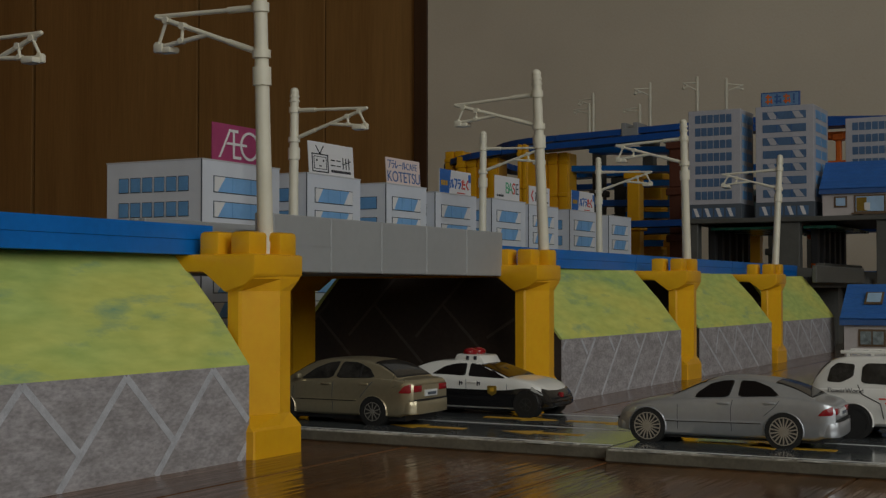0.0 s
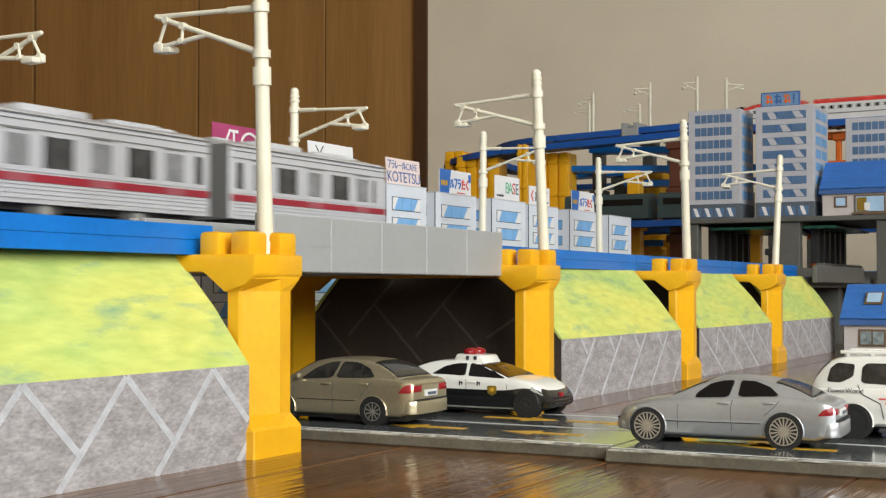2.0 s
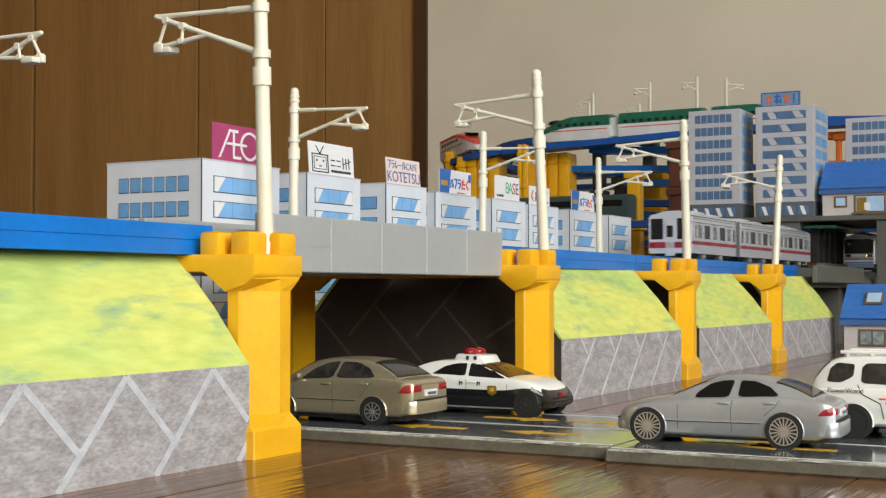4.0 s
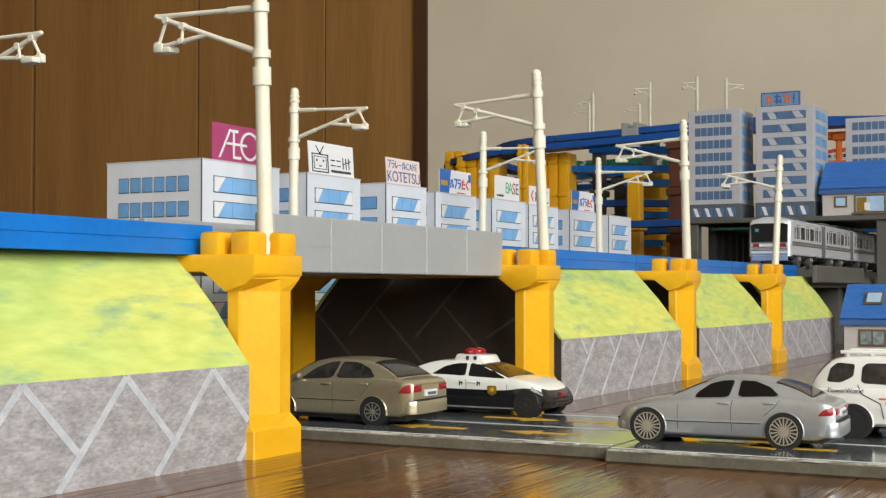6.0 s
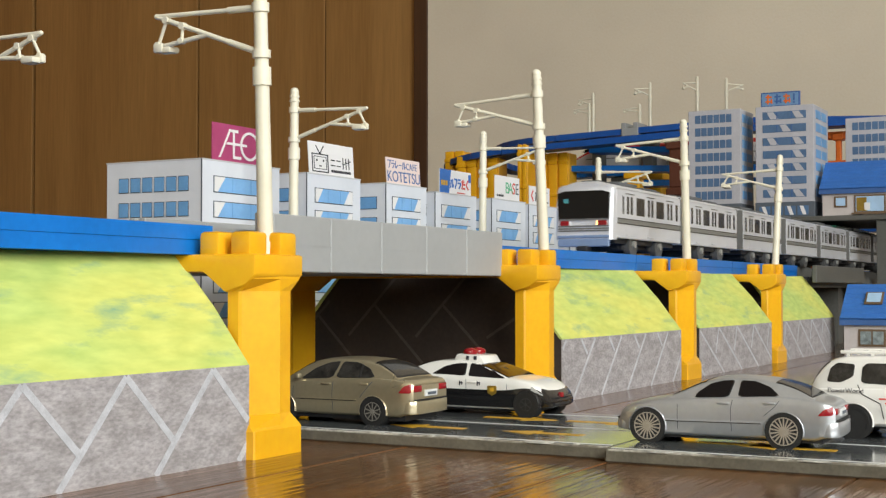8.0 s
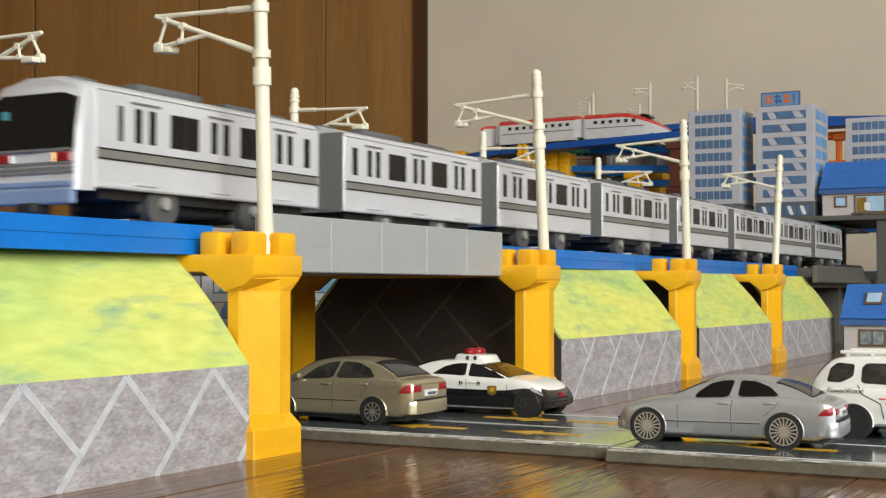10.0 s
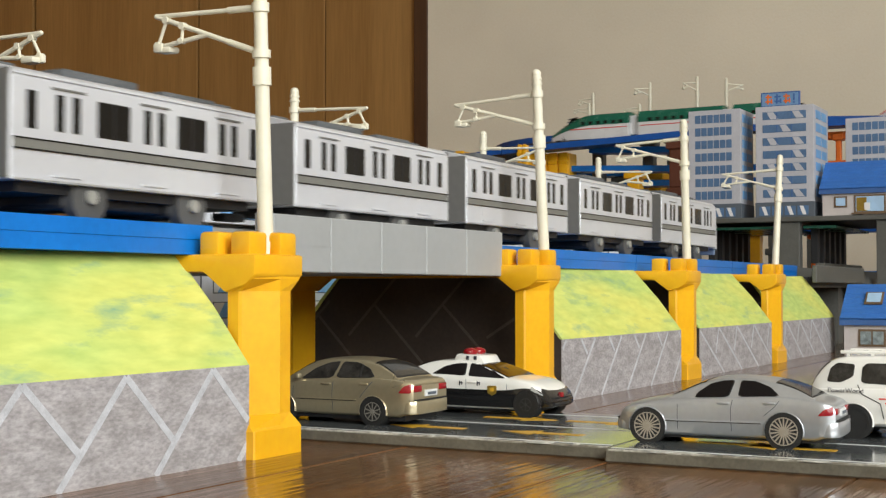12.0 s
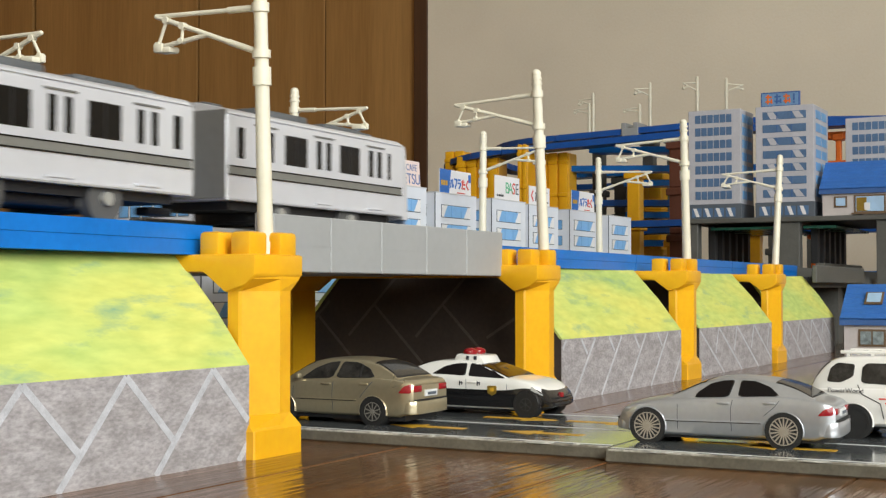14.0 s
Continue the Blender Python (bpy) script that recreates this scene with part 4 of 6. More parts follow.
CHIP = mat("bare_card_chip", (0.66, 0.65, 0.60), 0.6, 0.2, 300)
rng = random.Random(4)
for parent, x0, y0, y1 in ((r1, 0.0315, 0.01, 0.17), (r2, 0.0295, 0.19, 0.315)):
    for i in range(16):
        y, x = rng.uniform(y0, y1), x0 + rng.choice((0.0003, 0.0008, 0.0016, 0.0030))
        l, w = rng.uniform(0.0008, 0.0065), rng.uniform(0.0004, 0.0012)
        n = 7
        pts = [(x + w * math.cos(2 * math.pi * q / n) * rng.uniform(0.5, 1.0), y + l * math.sin(2 * math.pi * q / n) * rng.uniform(0.6, 1.0)) for q in range(n)]
        part("worn_chip", prism(pts, "z", 0.0039, 0.00430 + 0.00001 * i), CHIP, parent)
Z_ROAD = 0.0042
BEACON = mat("beacon_red", (0.26, 0.008, 0.012), 0.1, 0.05)
RIMDARK = mat("dark_rim", (0.05, 0.05, 0.05), 0.35, 0.05, metal=0.3)
CARGLASS3 = mat("smoky_car_glass", (0.045, 0.042, 0.038), 0.06, 0.3, 260)
RIM2 = mat("grey_rim", (0.34, 0.32, 0.28), 0.3, 0.05, metal=0.5)
silver_sedan()
gold_sedan()
police_car()
white_suv()


# ---- card shops behind the railway ----
def pane_row(parent, x0, x1, z0, z1, y, n, style):
    """A printed window: dark frame, blue panes with a pale slanting glint."""
    part("window_frame", box(x0, x1, y - 0.0002, y + 0.0005, z0, z1), PDARK, parent)
    w = (x1 - x0 - 0.0008) / n
    g = 0.00035
    for i in range(n):
        a, b = x0 + 0.0005 + i * w, x0 + 0.0003 + (i + 1) * w
        part("pane", box(a, b, y - g, y, z0 + 0.0005, z1 - 0.0005), PBLUE3 if style else PBLUE2, parent)
    if style:
        w = x1 - x0
        za, zb = z0 + 0.0005, z1 - 0.0005
        lift = 0.0001
        for pts in ([(x0 + 0.0005, za), (x0 + 0.0005, zb), (x0 + w * 0.20, zb), (x0 + w * 0.07, za)], [(x1 - 0.0005, za), (x1 - w * 0.24, za), (x1 - w * 0.10, zb), (x1 - 0.0005, zb)]):
            part("glint", prism(pts, "y", y - g - lift, y), SIGNW, parent)
        for f in (1 / 3, 2 / 3):
            part("mullion", box(x0 + w * f - 0.0002, x0 + w * f + 0.0002, y - g - 0.00012, y, za, zb), PBLUE, parent)


def shop(x0, x1, h, depth, y=0.18, big=False, floors=8, label="white card shop building with printed blue windows"):
    s = thing("shop_building", pose(0, 0, 0), label, "card building", "card shops along the railway")
    wall = part("wall", box(x0, x1, y, y + depth, 0, h, 0.0003, 1), PAPER, s)
    part("roof_edge", box(x0 - 0.0002, x1 + 0.0002, y - 0.0002, y + depth + 0.0002, h - 0.0006, h + 0.0002), PAPERG, s)
    part("corner_crease", box(x0 - 0.0002, x0 + 0.0003, y - 0.0002, y + 0.0003, 0, h), PDARK, s)
    w = x1 - x0
    zs = [h - 0.0125 - i * 0.0131 for i in range(floors)]
    for z in zs:
        a, b = (x0 + w * 0.14, x1 - w * 0.16)
        pane_row(wall, a, b, z - 0.0044, z + 0.0044, y, 3, True)
    for z in zs:
        n = 6 if big else 2
        for i in range(n):
            a = y + depth * (0.13 + 0.755 * i / n)
            e = a + depth * 0.755 / n - 0.0012
            part("side_frame", box(x0 - 0.0002, x0 + 0.0003, a, e, z - 0.0040, z + 0.0040), PDARK, wall)
            part("side_pane", box(x0 - 0.0004, x0, a + 0.0004, e - 0.0004, z - 0.0036, z + 0.0036), PBLUE, wall)
    return s, wall


def sign(x0, x1, z0, z1, y, material, label, name="shop_sign", tilt=0.0):
    s = thing(name, pose((x0 + x1) / 2, y, z0, tilt, 0, 0), label, "shop sign", "signs on the card shops")
    w, h = x1 - x0, z1 - z0
    part("board", box(-w / 2, w / 2, 0, 0.0006, 0, h), material, s)
    return s, w, h


SHOPS = ((0.1736, 0.2418, 0.1213, 0.064), (0.2683, 0.3262, 0.1213, 0.05), (0.3563, 0.4087, 0.1215, 0.05), (0.4204, 0.4811, 0.1200, 0.05),
         (0.5054, 0.5636, 0.1207, 0.05), (0.5690, 0.6258, 0.1198, 0.05), (0.6488, 0.7129, 0.1200, 0.05), (0.7353, 0.791, 0.1195, 0.05))
for i, (a, b, h, d) in enumerate(SHOPS):
    shop(a, b, h, d, big=(i == 0))


def bar(parent, x0, x1, z0, z1, material, name="printed_bar"):
    return part(name, box(x0, x1, -0.0003, 0.0001, z0, z1), material, parent)


GLYPHS = ([(0.0, 1.0, 1.0, 1.0), (1.0, 1.0, 0.3, 0.0)], [(0.1, 1.0, 0.9, 1.0), (0.0, 0.62, 1.0, 0.62), (1.0, 0.62, 0.35, 0.0)], [(0.15, 1.0, 0.15, 0.05), (0.15, 0.05, 1.0, 0.5)], [(0.0, 0.5, 1.0, 0.5)],
          [(0.3, 0.95, 0.0, 0.0), (0.65, 1.0, 0.65, 0.05), (0.65, 0.05, 1.0, 0.4)], [(0.0, 0.78, 0.8, 0.78), (0.4, 1.0, 0.1, 0.0), (0.55, 0.5, 1.0, 0.5), (0.5, 0.1, 1.0, 0.05)], [(0.8, 1.0, 0.2, 0.5), (0.2, 0.5, 0.85, 0.0)])


def marks(parent, seq, x, z, w, h, step, thick, material):
    """Rows of plain strokes that stand in for small print."""
    for i, g in enumerate(seq):
        bm = bmesh.new()
        for q, (xa, za, xb, zb) in enumerate(GLYPHS[g]):
            strip((x + i * step + xa * w, 0, z + za * h), (x + i * step + xb * w, 0, z + zb * h), thick, (0, -1, 0), 0.0002 + 0.00006 * q, bm)
        part("printed_mark", bm, material, parent)


def signs():
    y = 0.1815
    s, w, h = sign(0.184, 0.2345, 0.1213, 0.1413, y, MAGENTA, "magenta card shop sign with a white emblem")
    lift = 0.0002
    for pts in ([(-0.020, 0.002), (-0.0185, 0.002), (-0.0095, 0.0175), (-0.011, 0.0175)], [(-0.0115, 0.0175), (-0.0035, 0.0175), (-0.0035, 0.0160), (-0.0100, 0.0160)],
                [(-0.0125, 0.0105), (0.004, 0.0105), (0.004, 0.0092), (-0.0135, 0.0092)], [(-0.0080, 0.0175), (-0.0066, 0.0175), (-0.0066, 0.002), (-0.0080, 0.002)], [(-0.0080, 0.0035), (-0.0010, 0.0035), (-0.0010, 0.002), (-0.0080, 0.002)]):
        lift += 0.00004
        part("emblem", prism(pts, "y", -lift, 0.0), SIGNW, s)
    for cx, rx in ((0.0065, 0.0082), (0.0195, 0.004)):
        rings = []
        for i in range(25):
            a = 2 * math.pi * i / 24
            c, n = math.cos(a), math.sin(a)
            rings.append([(cx + rx * c, -0.00046, 0.0097 + 0.0078 * n), (cx + (rx - 0.0014) * c, -0.00046, 0.0097 + 0.0064 * n), (cx + (rx - 0.0014) * c, 0, 0.0097 + 0.0064 * n), (cx + rx * c, 0, 0.0097 + 0.0078 * n)])
        part("emblem", loft(rings, None, False), SIGNW, s)
    s, w, h = sign(0.2735, 0.3215, 0.1205, 0.1405, y, SIGNW, "white card sign with a little television drawing", tilt=-4)
    for x0, x1, z0, z1 in ((-0.021, -0.004, 0.0125, 0.0131), (-0.021, -0.004, 0.0022, 0.0028), (-0.021, -0.0203, 0.0022, 0.0131), (-0.0047, -0.004, 0.0022, 0.0131), (-0.019, -0.006, 0.0112, 0.0115), (-0.019, -0.006, 0.004, 0.0043), (-0.019, -0.0187, 0.004, 0.0115),
                           (-0.0063, -0.006, 0.004, 0.0115), (-0.0165, -0.0155, 0.0085, 0.0098), (-0.0095, -0.0085, 0.0085, 0.0098), (-0.0135, -0.0115, 0.0055, 0.0062)):
        bar(s, x0, x1, z0, z1, INK, "drawn_line")
    for sx in (-1, 1):
        bm = bmesh.new()
        strip((-0.0125, 0, 0.013), (-0.0125 + sx * 0.004, 0, 0.0178), 0.0006, (0, -1, 0), 0.0003, bm)
        part("drawn_line", bm, INK, s)
    for i, (z0, z1) in enumerate(((0.0100, 0.0106), (0.0068, 0.0074), (0.0100, 0.0106), (0.0068, 0.0074))):
        xa = -0.001 + (i // 2) * 0.0062
        bar(s, xa, xa + 0.0042, z0, z1, INK)
    for i in range(3):
        bar(s, 0.0118 + i * 0.0032, 0.0124 + i * 0.0032, 0.0058, 0.0125, INK)
        bar(s, 0.0112 + i * 0.0032, 0.0140 + i * 0.0032, 0.0085 + 0.001 * i, 0.0091 + 0.001 * i, INK)
    for i in range(9):
        bar(s, -0.001 + i * 0.0024, 0.0008 + i * 0.0024, 0.0030, 0.0045, INK)
    s, w, h = sign(0.3605, 0.4035, 0.1200, 0.1385, y, SIGNPINK, "pale pink card cafe sign with dark lettering", tilt=-4)
    words("lettering", "KOTETSU", 0.0098, pose(0, -0.0001, 0.0062, 90, 0, 0), PNAVY, s)
    words("lettering", "CAFE", 0.0062, pose(0.0105, -0.0001, 0.0138, 90, 0, 0), PNAVY, s)
    marks(s, (0, 1, 2, 3, 4), -0.0195, 0.0118, 0.0036, 0.0048, 0.0046, 0.0006, PNAVY)
    for a, b, k in ((0.4295, 0.4755, 0), (0.6570, 0.7060, 1)):
        s, w, h = sign(a, b, 0.1190, 0.1365, y, SIGNW, "white and blue card sign with coloured marks")
        part("blue_field", prism([(-w / 2, 0), (-w / 2 + 0.013, 0), (-w / 2 + 0.016, h), (-w / 2, h)], "y", -0.0002, 0.0), ROOFBLUE, s)
        bar(s, w / 2 - 0.004, w / 2 - 0.0005, 0.0105, 0.0160, ROOFBLUE, "blue_field")
        for i in range(3):
            bar(s, -w / 2 + 0.0015 + i * 0.0033, -w / 2 + 0.0042 + i * 0.0033, 0.0065, 0.0098, ROADYEL)
        marks(s, (4, 0, 1), -0.0075, 0.0052, 0.0044, 0.0062, 0.0054, 0.0012, ROOFBLUE)
        marks(s, (5, 6), 0.0088, 0.0052, 0.0050, 0.0066, 0.0058, 0.0012, REDINK)
        bar(s, 0.002, 0.014, 0.0020, 0.0026, REDINK)
    s, w, h = sign(0.5140, 0.5560, 0.1200, 0.1385, y, SIGNW, "white card sign with pastel lettering")
    for i, (ch, m2) in enumerate((("B", GREENINK), ("A", GREENINK), ("S", REDINK), ("E", PDARK))):
        words("lettering", ch, 0.0120, pose(-0.0005 + i * 0.0056, -0.0001, 0.0095, 90, 0, 0), m2, s)
    for i in range(4):
        bar(s, -0.018 + i * 0.003, -0.016 + i * 0.003, 0.003, 0.0045, INK)
    s, w, h = sign(0.5740, 0.6120, 0.1190, 0.1345, y, SIGNW, "white card sign with black and red brush marks")
    marks(s, (6,), -0.0165, 0.0040, 0.005, 0.008, 0.006, 0.0014, REDINK)
    marks(s, (5, 4, 0), -0.0085, 0.0042, 0.0062, 0.0078, 0.0078, 0.0014, INK)
    bar(s, 0.002, 0.016, 0.0032, 0.0045, INK)


signs()


# ---- station with towers ----
XS = 1.10


def station():
    s = thing("station_building", pose(0, 0, 0), "dark grey plastic station block with two track openings", "toy station")
    zr = 0.1335
    y0, y1 = -0.06, 0.232
    # slab and posts; openings for both tracks
    part("roof_slab", box(XS - 0.004, XS + 0.215, y0, y1, zr - 0.0055, zr, 0.0008, 1), DGREY, s)
    for a, b in ((0.2165, 0.230), (0.1025, 0.1275), (0.0045, 0.0215), (-0.058, -0.046)):
        for xa in (XS, XS + 0.195):
            part("post", box(xa, xa + 0.014, a, b, 0.0, zr - 0.0055, 0.0008, 1), DGREY, s)
    part("platform", box(XS + 0.01, XS + 0.21, 0.078, 0.088, 0.0, 0.083, 0.0008, 1), DGREY, s)
    for i in range(6):
        xa = XS + 0.03 + i * 0.027
        part("fin", box(xa, xa + 0.010, 0.0895, 0.0975, 0.083, zr - 0.006, 0.0005, 1), TBLACK, s)
        part("fin", box(xa, xa + 0.010, 0.206, 0.214, 0.060, zr - 0.006, 0.0005, 1), TBLACK, s)
    part("canopy", box(XS + 0.012, XS + 0.19, 0.129, 0.205, zr - 0.0125, zr - 0.0095), TGREEN, s, "dark green underside panel")
    part("canopy", box(XS + 0.012, XS + 0.19, 0.066, 0.101, zr - 0.0125, zr - 0.0095), TGREEN, s, "dark green underside panel")
    part("side_slab", box(0.812, 1.015, 0.0175, 0.0215, 0.0600, 0.0752, 0.0006, 1), DGREY, s)
    for yc in (Y_NEAR, Y_FAR):
        part("track_bed", box(0.8352, 1.47, yc - 0.02, yc + 0.02 + 0.02 * (yc < 0.08), 0.0560, 0.0655), DGREY, s)
        part("track_bed_rail", prism([(0.8352, (near_y(0.8352) if yc < 0.08 else yc) - 0.0115), (1.47, (near_y(1.47) if yc < 0.08 else yc) - 0.0115), (1.47, (near_y(1.47) if yc < 0.08 else yc) + 0.0115), (0.8352, (near_y(0.8352) if yc < 0.08 else yc) + 0.0115)], "z", 0.0655, 0.0745), DGREY, s)
    for xa in (0.86, 1.0, 1.25, 1.4):
        part("bed_post", box(xa, xa + 0.02, 0.04, 0.126, 0, 0.0560), DGREY, s)
    return s


station()


def tower(x, y0, y1, depth, z0, z1, wide, floors, label):
    t = thing("tower_block", pose(x, 0, 0), label, "card building", "card towers on the station")
    wall = part("wall", box(0, depth, y0, y1, z0, z1, 0.0004, 1), TOWER, t)
    base = part("shop_floor", box(-0.0006, depth + 0.0006, y0 - 0.0006, y1 + 0.0006, z0, z0 + 0.0165, 0.0003, 1), PDARK, t, "dark shop front storey")
    for i in range(4):
        a = y0 + 0.006 + i * (y1 - y0 - 0.008) / 4
        part("shop_window", box(-0.0010, 0, a, a + (y1 - y0) / 4 - 0.004, z0 + 0.002, z0 + 0.012), TOWERPANE, base)
        pts = [(a + 0.002, z0 + 0.0022), (a + 0.006, z0 + 0.0022), (a + 0.0095, z0 + 0.0118), (a + 0.0055, z0 + 0.0118)]
        part("glint", prism(pts, "x", -0.0012, 0), SIGNW, base)
    h = (z1 - z0 - 0.022) / floors
    for f in range(floors):
        za = z0 + 0.0195 + f * h
        if wide:
            part("window_band", box(-0.0004, 0, y0 + 0.008, y1 - 0.008, za + h * 0.15, za + h * 0.75), TOWERPANE, wall)
            for q in ((0, 2), (1,), (2, 0), (0,))[f % 4]:
                ya = y0 + 0.010 + q * 0.014
                pts = [(ya, za + h * 0.18), (ya + 0.009, za + h * 0.18), (ya + 0.013, za + h * 0.72), (ya + 0.006, za + h * 0.72)]
                part("glint", prism(pts, "x", -0.0006, 0), TOWER, wall)
            for q in (1, 2):
                ym = y0 + 0.008 + (y1 - y0 - 0.016) * q / 3
                part("mullion", box(-0.0007, 0, ym - 0.0004, ym + 0.0004, za + h * 0.15, za + h * 0.75), PNAVY, wall)
        else:
            for i in range(6):
                w = (y1 - y0 - 0.017) / 6
                a = y0 + 0.010 + i * w
                part("window_pane", box(-0.0004, 0, a, a + w - 0.0010, za + h * 0.16, za + h * 0.80), TOWERPANE, wall)
        for i in range(2):
            a = depth * (0.14 + 0.40 * i)
            part("side_pane", box(a, a + depth * 0.34, y0 - 0.0004, y0, za + h * 0.16, za + h * 0.80), PBLUE, wall)
    return t


ZT = 0.1335
tower(XS, 0.1671, 0.2270, 0.052, ZT, 0.2560, False, 7, "grey card tower block with rows of square windows")
tower(XS, 0.0863, 0.1500, 0.068, ZT, 0.2558, True, 7, "grey card tower block with wide blue window bands")
tower(XS + 0.14, 0.0200, 0.082, 0.06, ZT, 0.255, False, 7, "grey card tower block set further back")


def rooftop_sign():
    s = thing("rooftop_sign", pose(XS + 0.006, 0.124, 0.2558), "blue rooftop sign board with orange and navy marks", "sign")
    part("board", box(0, 0.004, -0.0215, 0.0215, 0.0, 0.0165, 0.0004, 1), ROOFBLUE2, s)
    part("face", box(-0.0003, 0.0001, -0.0200, 0.0200, 0.0015, 0.0150), SIGNBLUE, s)
    for yc, m2 in ((0.0125, ORANGE), (0.0025, PNAVY), (-0.0075, ORANGE)):
        bm = bmesh.new()
        strip((0, yc + 0.0036, 0.0112), (0, yc - 0.0034, 0.0112), 0.0018, (-1, 0, 0), 0.0006, bm)
        strip((0, yc + 0.0006, 0.0138), (0, yc + 0.0012, 0.0034), 0.0018, (-1, 0, 0), 0.0007, bm)
        strip((0, yc + 0.0036, 0.0062), (0, yc - 0.0034, 0.0060), 0.0018, (-1, 0, 0), 0.0008, bm)
        strip((0, yc - 0.0030, 0.0090), (0, yc - 0.0034, 0.0038), 0.0016, (-1, 0, 0), 0.0006, bm)
        part("painted_mark", bm, m2, s)
    part("painted_mark", box(-0.0008, 0, -0.0162, -0.0145, 0.0060, 0.0135), PNAVY, s)
    part("painted_mark", box(-0.0008, 0, -0.0162, -0.0145, 0.0032, 0.0048), PNAVY, s)


PGREYPANE = mat("grey_pane_print", (0.30, 0.36, 0.38), 0.5, 0.25, 250)
SIGNBLUE = mat("sign_blue", (0.16, 0.30, 0.52), 0.5, 0.05)
ROOFBLUE2 = mat("sign_edge_blue", (0.05, 0.12, 0.34), 0.5, 0.05)
rooftop_sign()


def house(m, w, d, h, ridge, label, left_window=True):
    """A gabled card house: gables face along y, the eaves wall looks along -x. Origin at the near eaves corner."""
    o = thing("card_house", m, label, "card house", "card houses")
    wall = part("wall", prism([(0, 0), (0, h), (d / 2, ridge - 0.001), (d, h), (d, 0)], "y", -w, 0), HOUSEW, o)
    ov = 0.003
    for s, (xa, xb) in ((0, (-ov, d / 2)), (1, (d + ov, d / 2))):
        k = (ridge - h) / (d / 2)
        za = h - ov * k
        n = 7
        roof = part("roof", prism([(xa, za - 0.0), (xa, za + 0.0022), (xb, ridge + 0.0022), (xb, ridge)], "y", -w - ov, ov), ROOFBLUE, o, "blue tiled roof")
        for i in range(n):
            f0 = i / n
            xx, zz = xa + (xb - xa) * f0, za + (ridge - za) * f0 + 0.0022
            part("tile_course", box(min(xx, xx + (xb - xa) / n * 0.9), max(xx, xx + (xb - xa) / n * 0.9), -w - ov, ov, zz - 0.0008, zz + 0.0009), ROOFBLUE, roof)
    part("fascia", box(-ov - 0.0004, -ov + 0.001, -w - ov, ov, h - ov * (ridge - h) / (d / 2) - 0.0035, h - ov * (ridge - h) / (d / 2) + 0.001), PNAVY, o)
    return o, wall


o, wl = house(pose(XS - 0.002, 0.0770, ZT), 0.092, 0.060, 0.0295, 0.058, "card house with a blue roof standing on the station")
for ya, yb, za, zb in ((-0.0125, -0.026, 0.0085, 0.0205), (-0.0335, -0.066, 0.0020, 0.0215)):
    part("window_frame", box(-0.0008, 0, yb, ya, za, zb), WOODTRIM, wl)
    part("window_pane", box(-0.0012, -0.0006, yb + 0.0018, ya - 0.0018, za + 0.0018, zb - 0.0018), PBLUE2, wl)
# plain blocks stand in for the cartoon animals printed in the window
part("window_plant", box(-0.0016, -0.0008, -0.0465, -0.0360, 0.0040, 0.0185, 0.0003, 1), GOLDBADGE, wl, "tan and white printed shape in the window")
part("window_plant", box(-0.0019, -0.0008, -0.0500, -0.0440, 0.0050, 0.0130, 0.0003, 1), SIGNW, wl)
part("window_sill", box(-0.0030, 0, -0.070, -0.031, 0.0008, 0.0024), WOODTRIM, wl)
o, wl = house(pose(0.80, -0.008, 0.0), 0.075, 0.060, 0.030, 0.0565, "card house with a blue roof and skylight on the floor")
part("window_frame", box(-0.0008, 0, -0.0345, -0.0120, 0.0060, 0.0205), WOODTRIM, wl)
for a in (-0.0327, -0.0226):
    part("window_pane", box(-0.0012, -0.0006, a, a + 0.0088, 0.0078, 0.0187), PGREYPANE, wl)
k = (0.0565 - 0.030) / 0.030
bm = box(-0.0075, 0.0075, -0.0075, 0.0075, 0, 0.0016, 0.0003, 1)
sl = part("skylight_frame", bm, WOODTRIM, o)
sl.matrix_basis = pose(0.0150, -0.0225, 0.030 + 0.015 * k + 0.0028, 0, -math.degrees(math.atan(k)), 0)
sl2 = part("skylight_pane", box(-0.0058, 0.0058, -0.0058, 0.0058, 0.0012, 0.0020), PBLUE2, sl)


# ---- the high loop behind ----
XU = 1.50


def ramp_z(y):
    return 0.2815 + (0.374 - max(y, 0.26)) * 0.038


def high_track(p0, p1, material, label="blue plastic toy track on tall piers"):
    """A straight piece between two points of its top centre line."""
    a, b = Vector(p0), Vector(p1)
    L = (b - a).length
    m = Matrix.Translation(a) @ (b - a).to_track_quat("X", "Z").to_matrix().to_4x4()
    t = thing("high_track", m, label, "toy track", "rails of the high loop")
    w = 0.019
    pts = [(-w, -0.009), (-w, 0), (-w + 0.0035, 0), (-w + 0.0035, -0.0035), (w - 0.0035, -0.0035), (w - 0.0035, 0), (w, 0), (w, -0.009)]
    part("rail_body", prism(pts, "x", 0, L), material, t)
    part("joint_tongue", box(L - 0.001, L + 0.006, -0.006, 0.006, -0.008, -0.003, 0.0008, 1), material, t)
    return t


def curve_pts(cx, cy, r, a0, a1, z0, z1, n):
    return [(cx + r * math.cos(radians(a0 + (a1 - a0) * i / n)), cy + r * math.sin(radians(a0 + (a1 - a0) * i / n)), z0 + (z1 - z0) * i / n) for i in range(n + 1)]


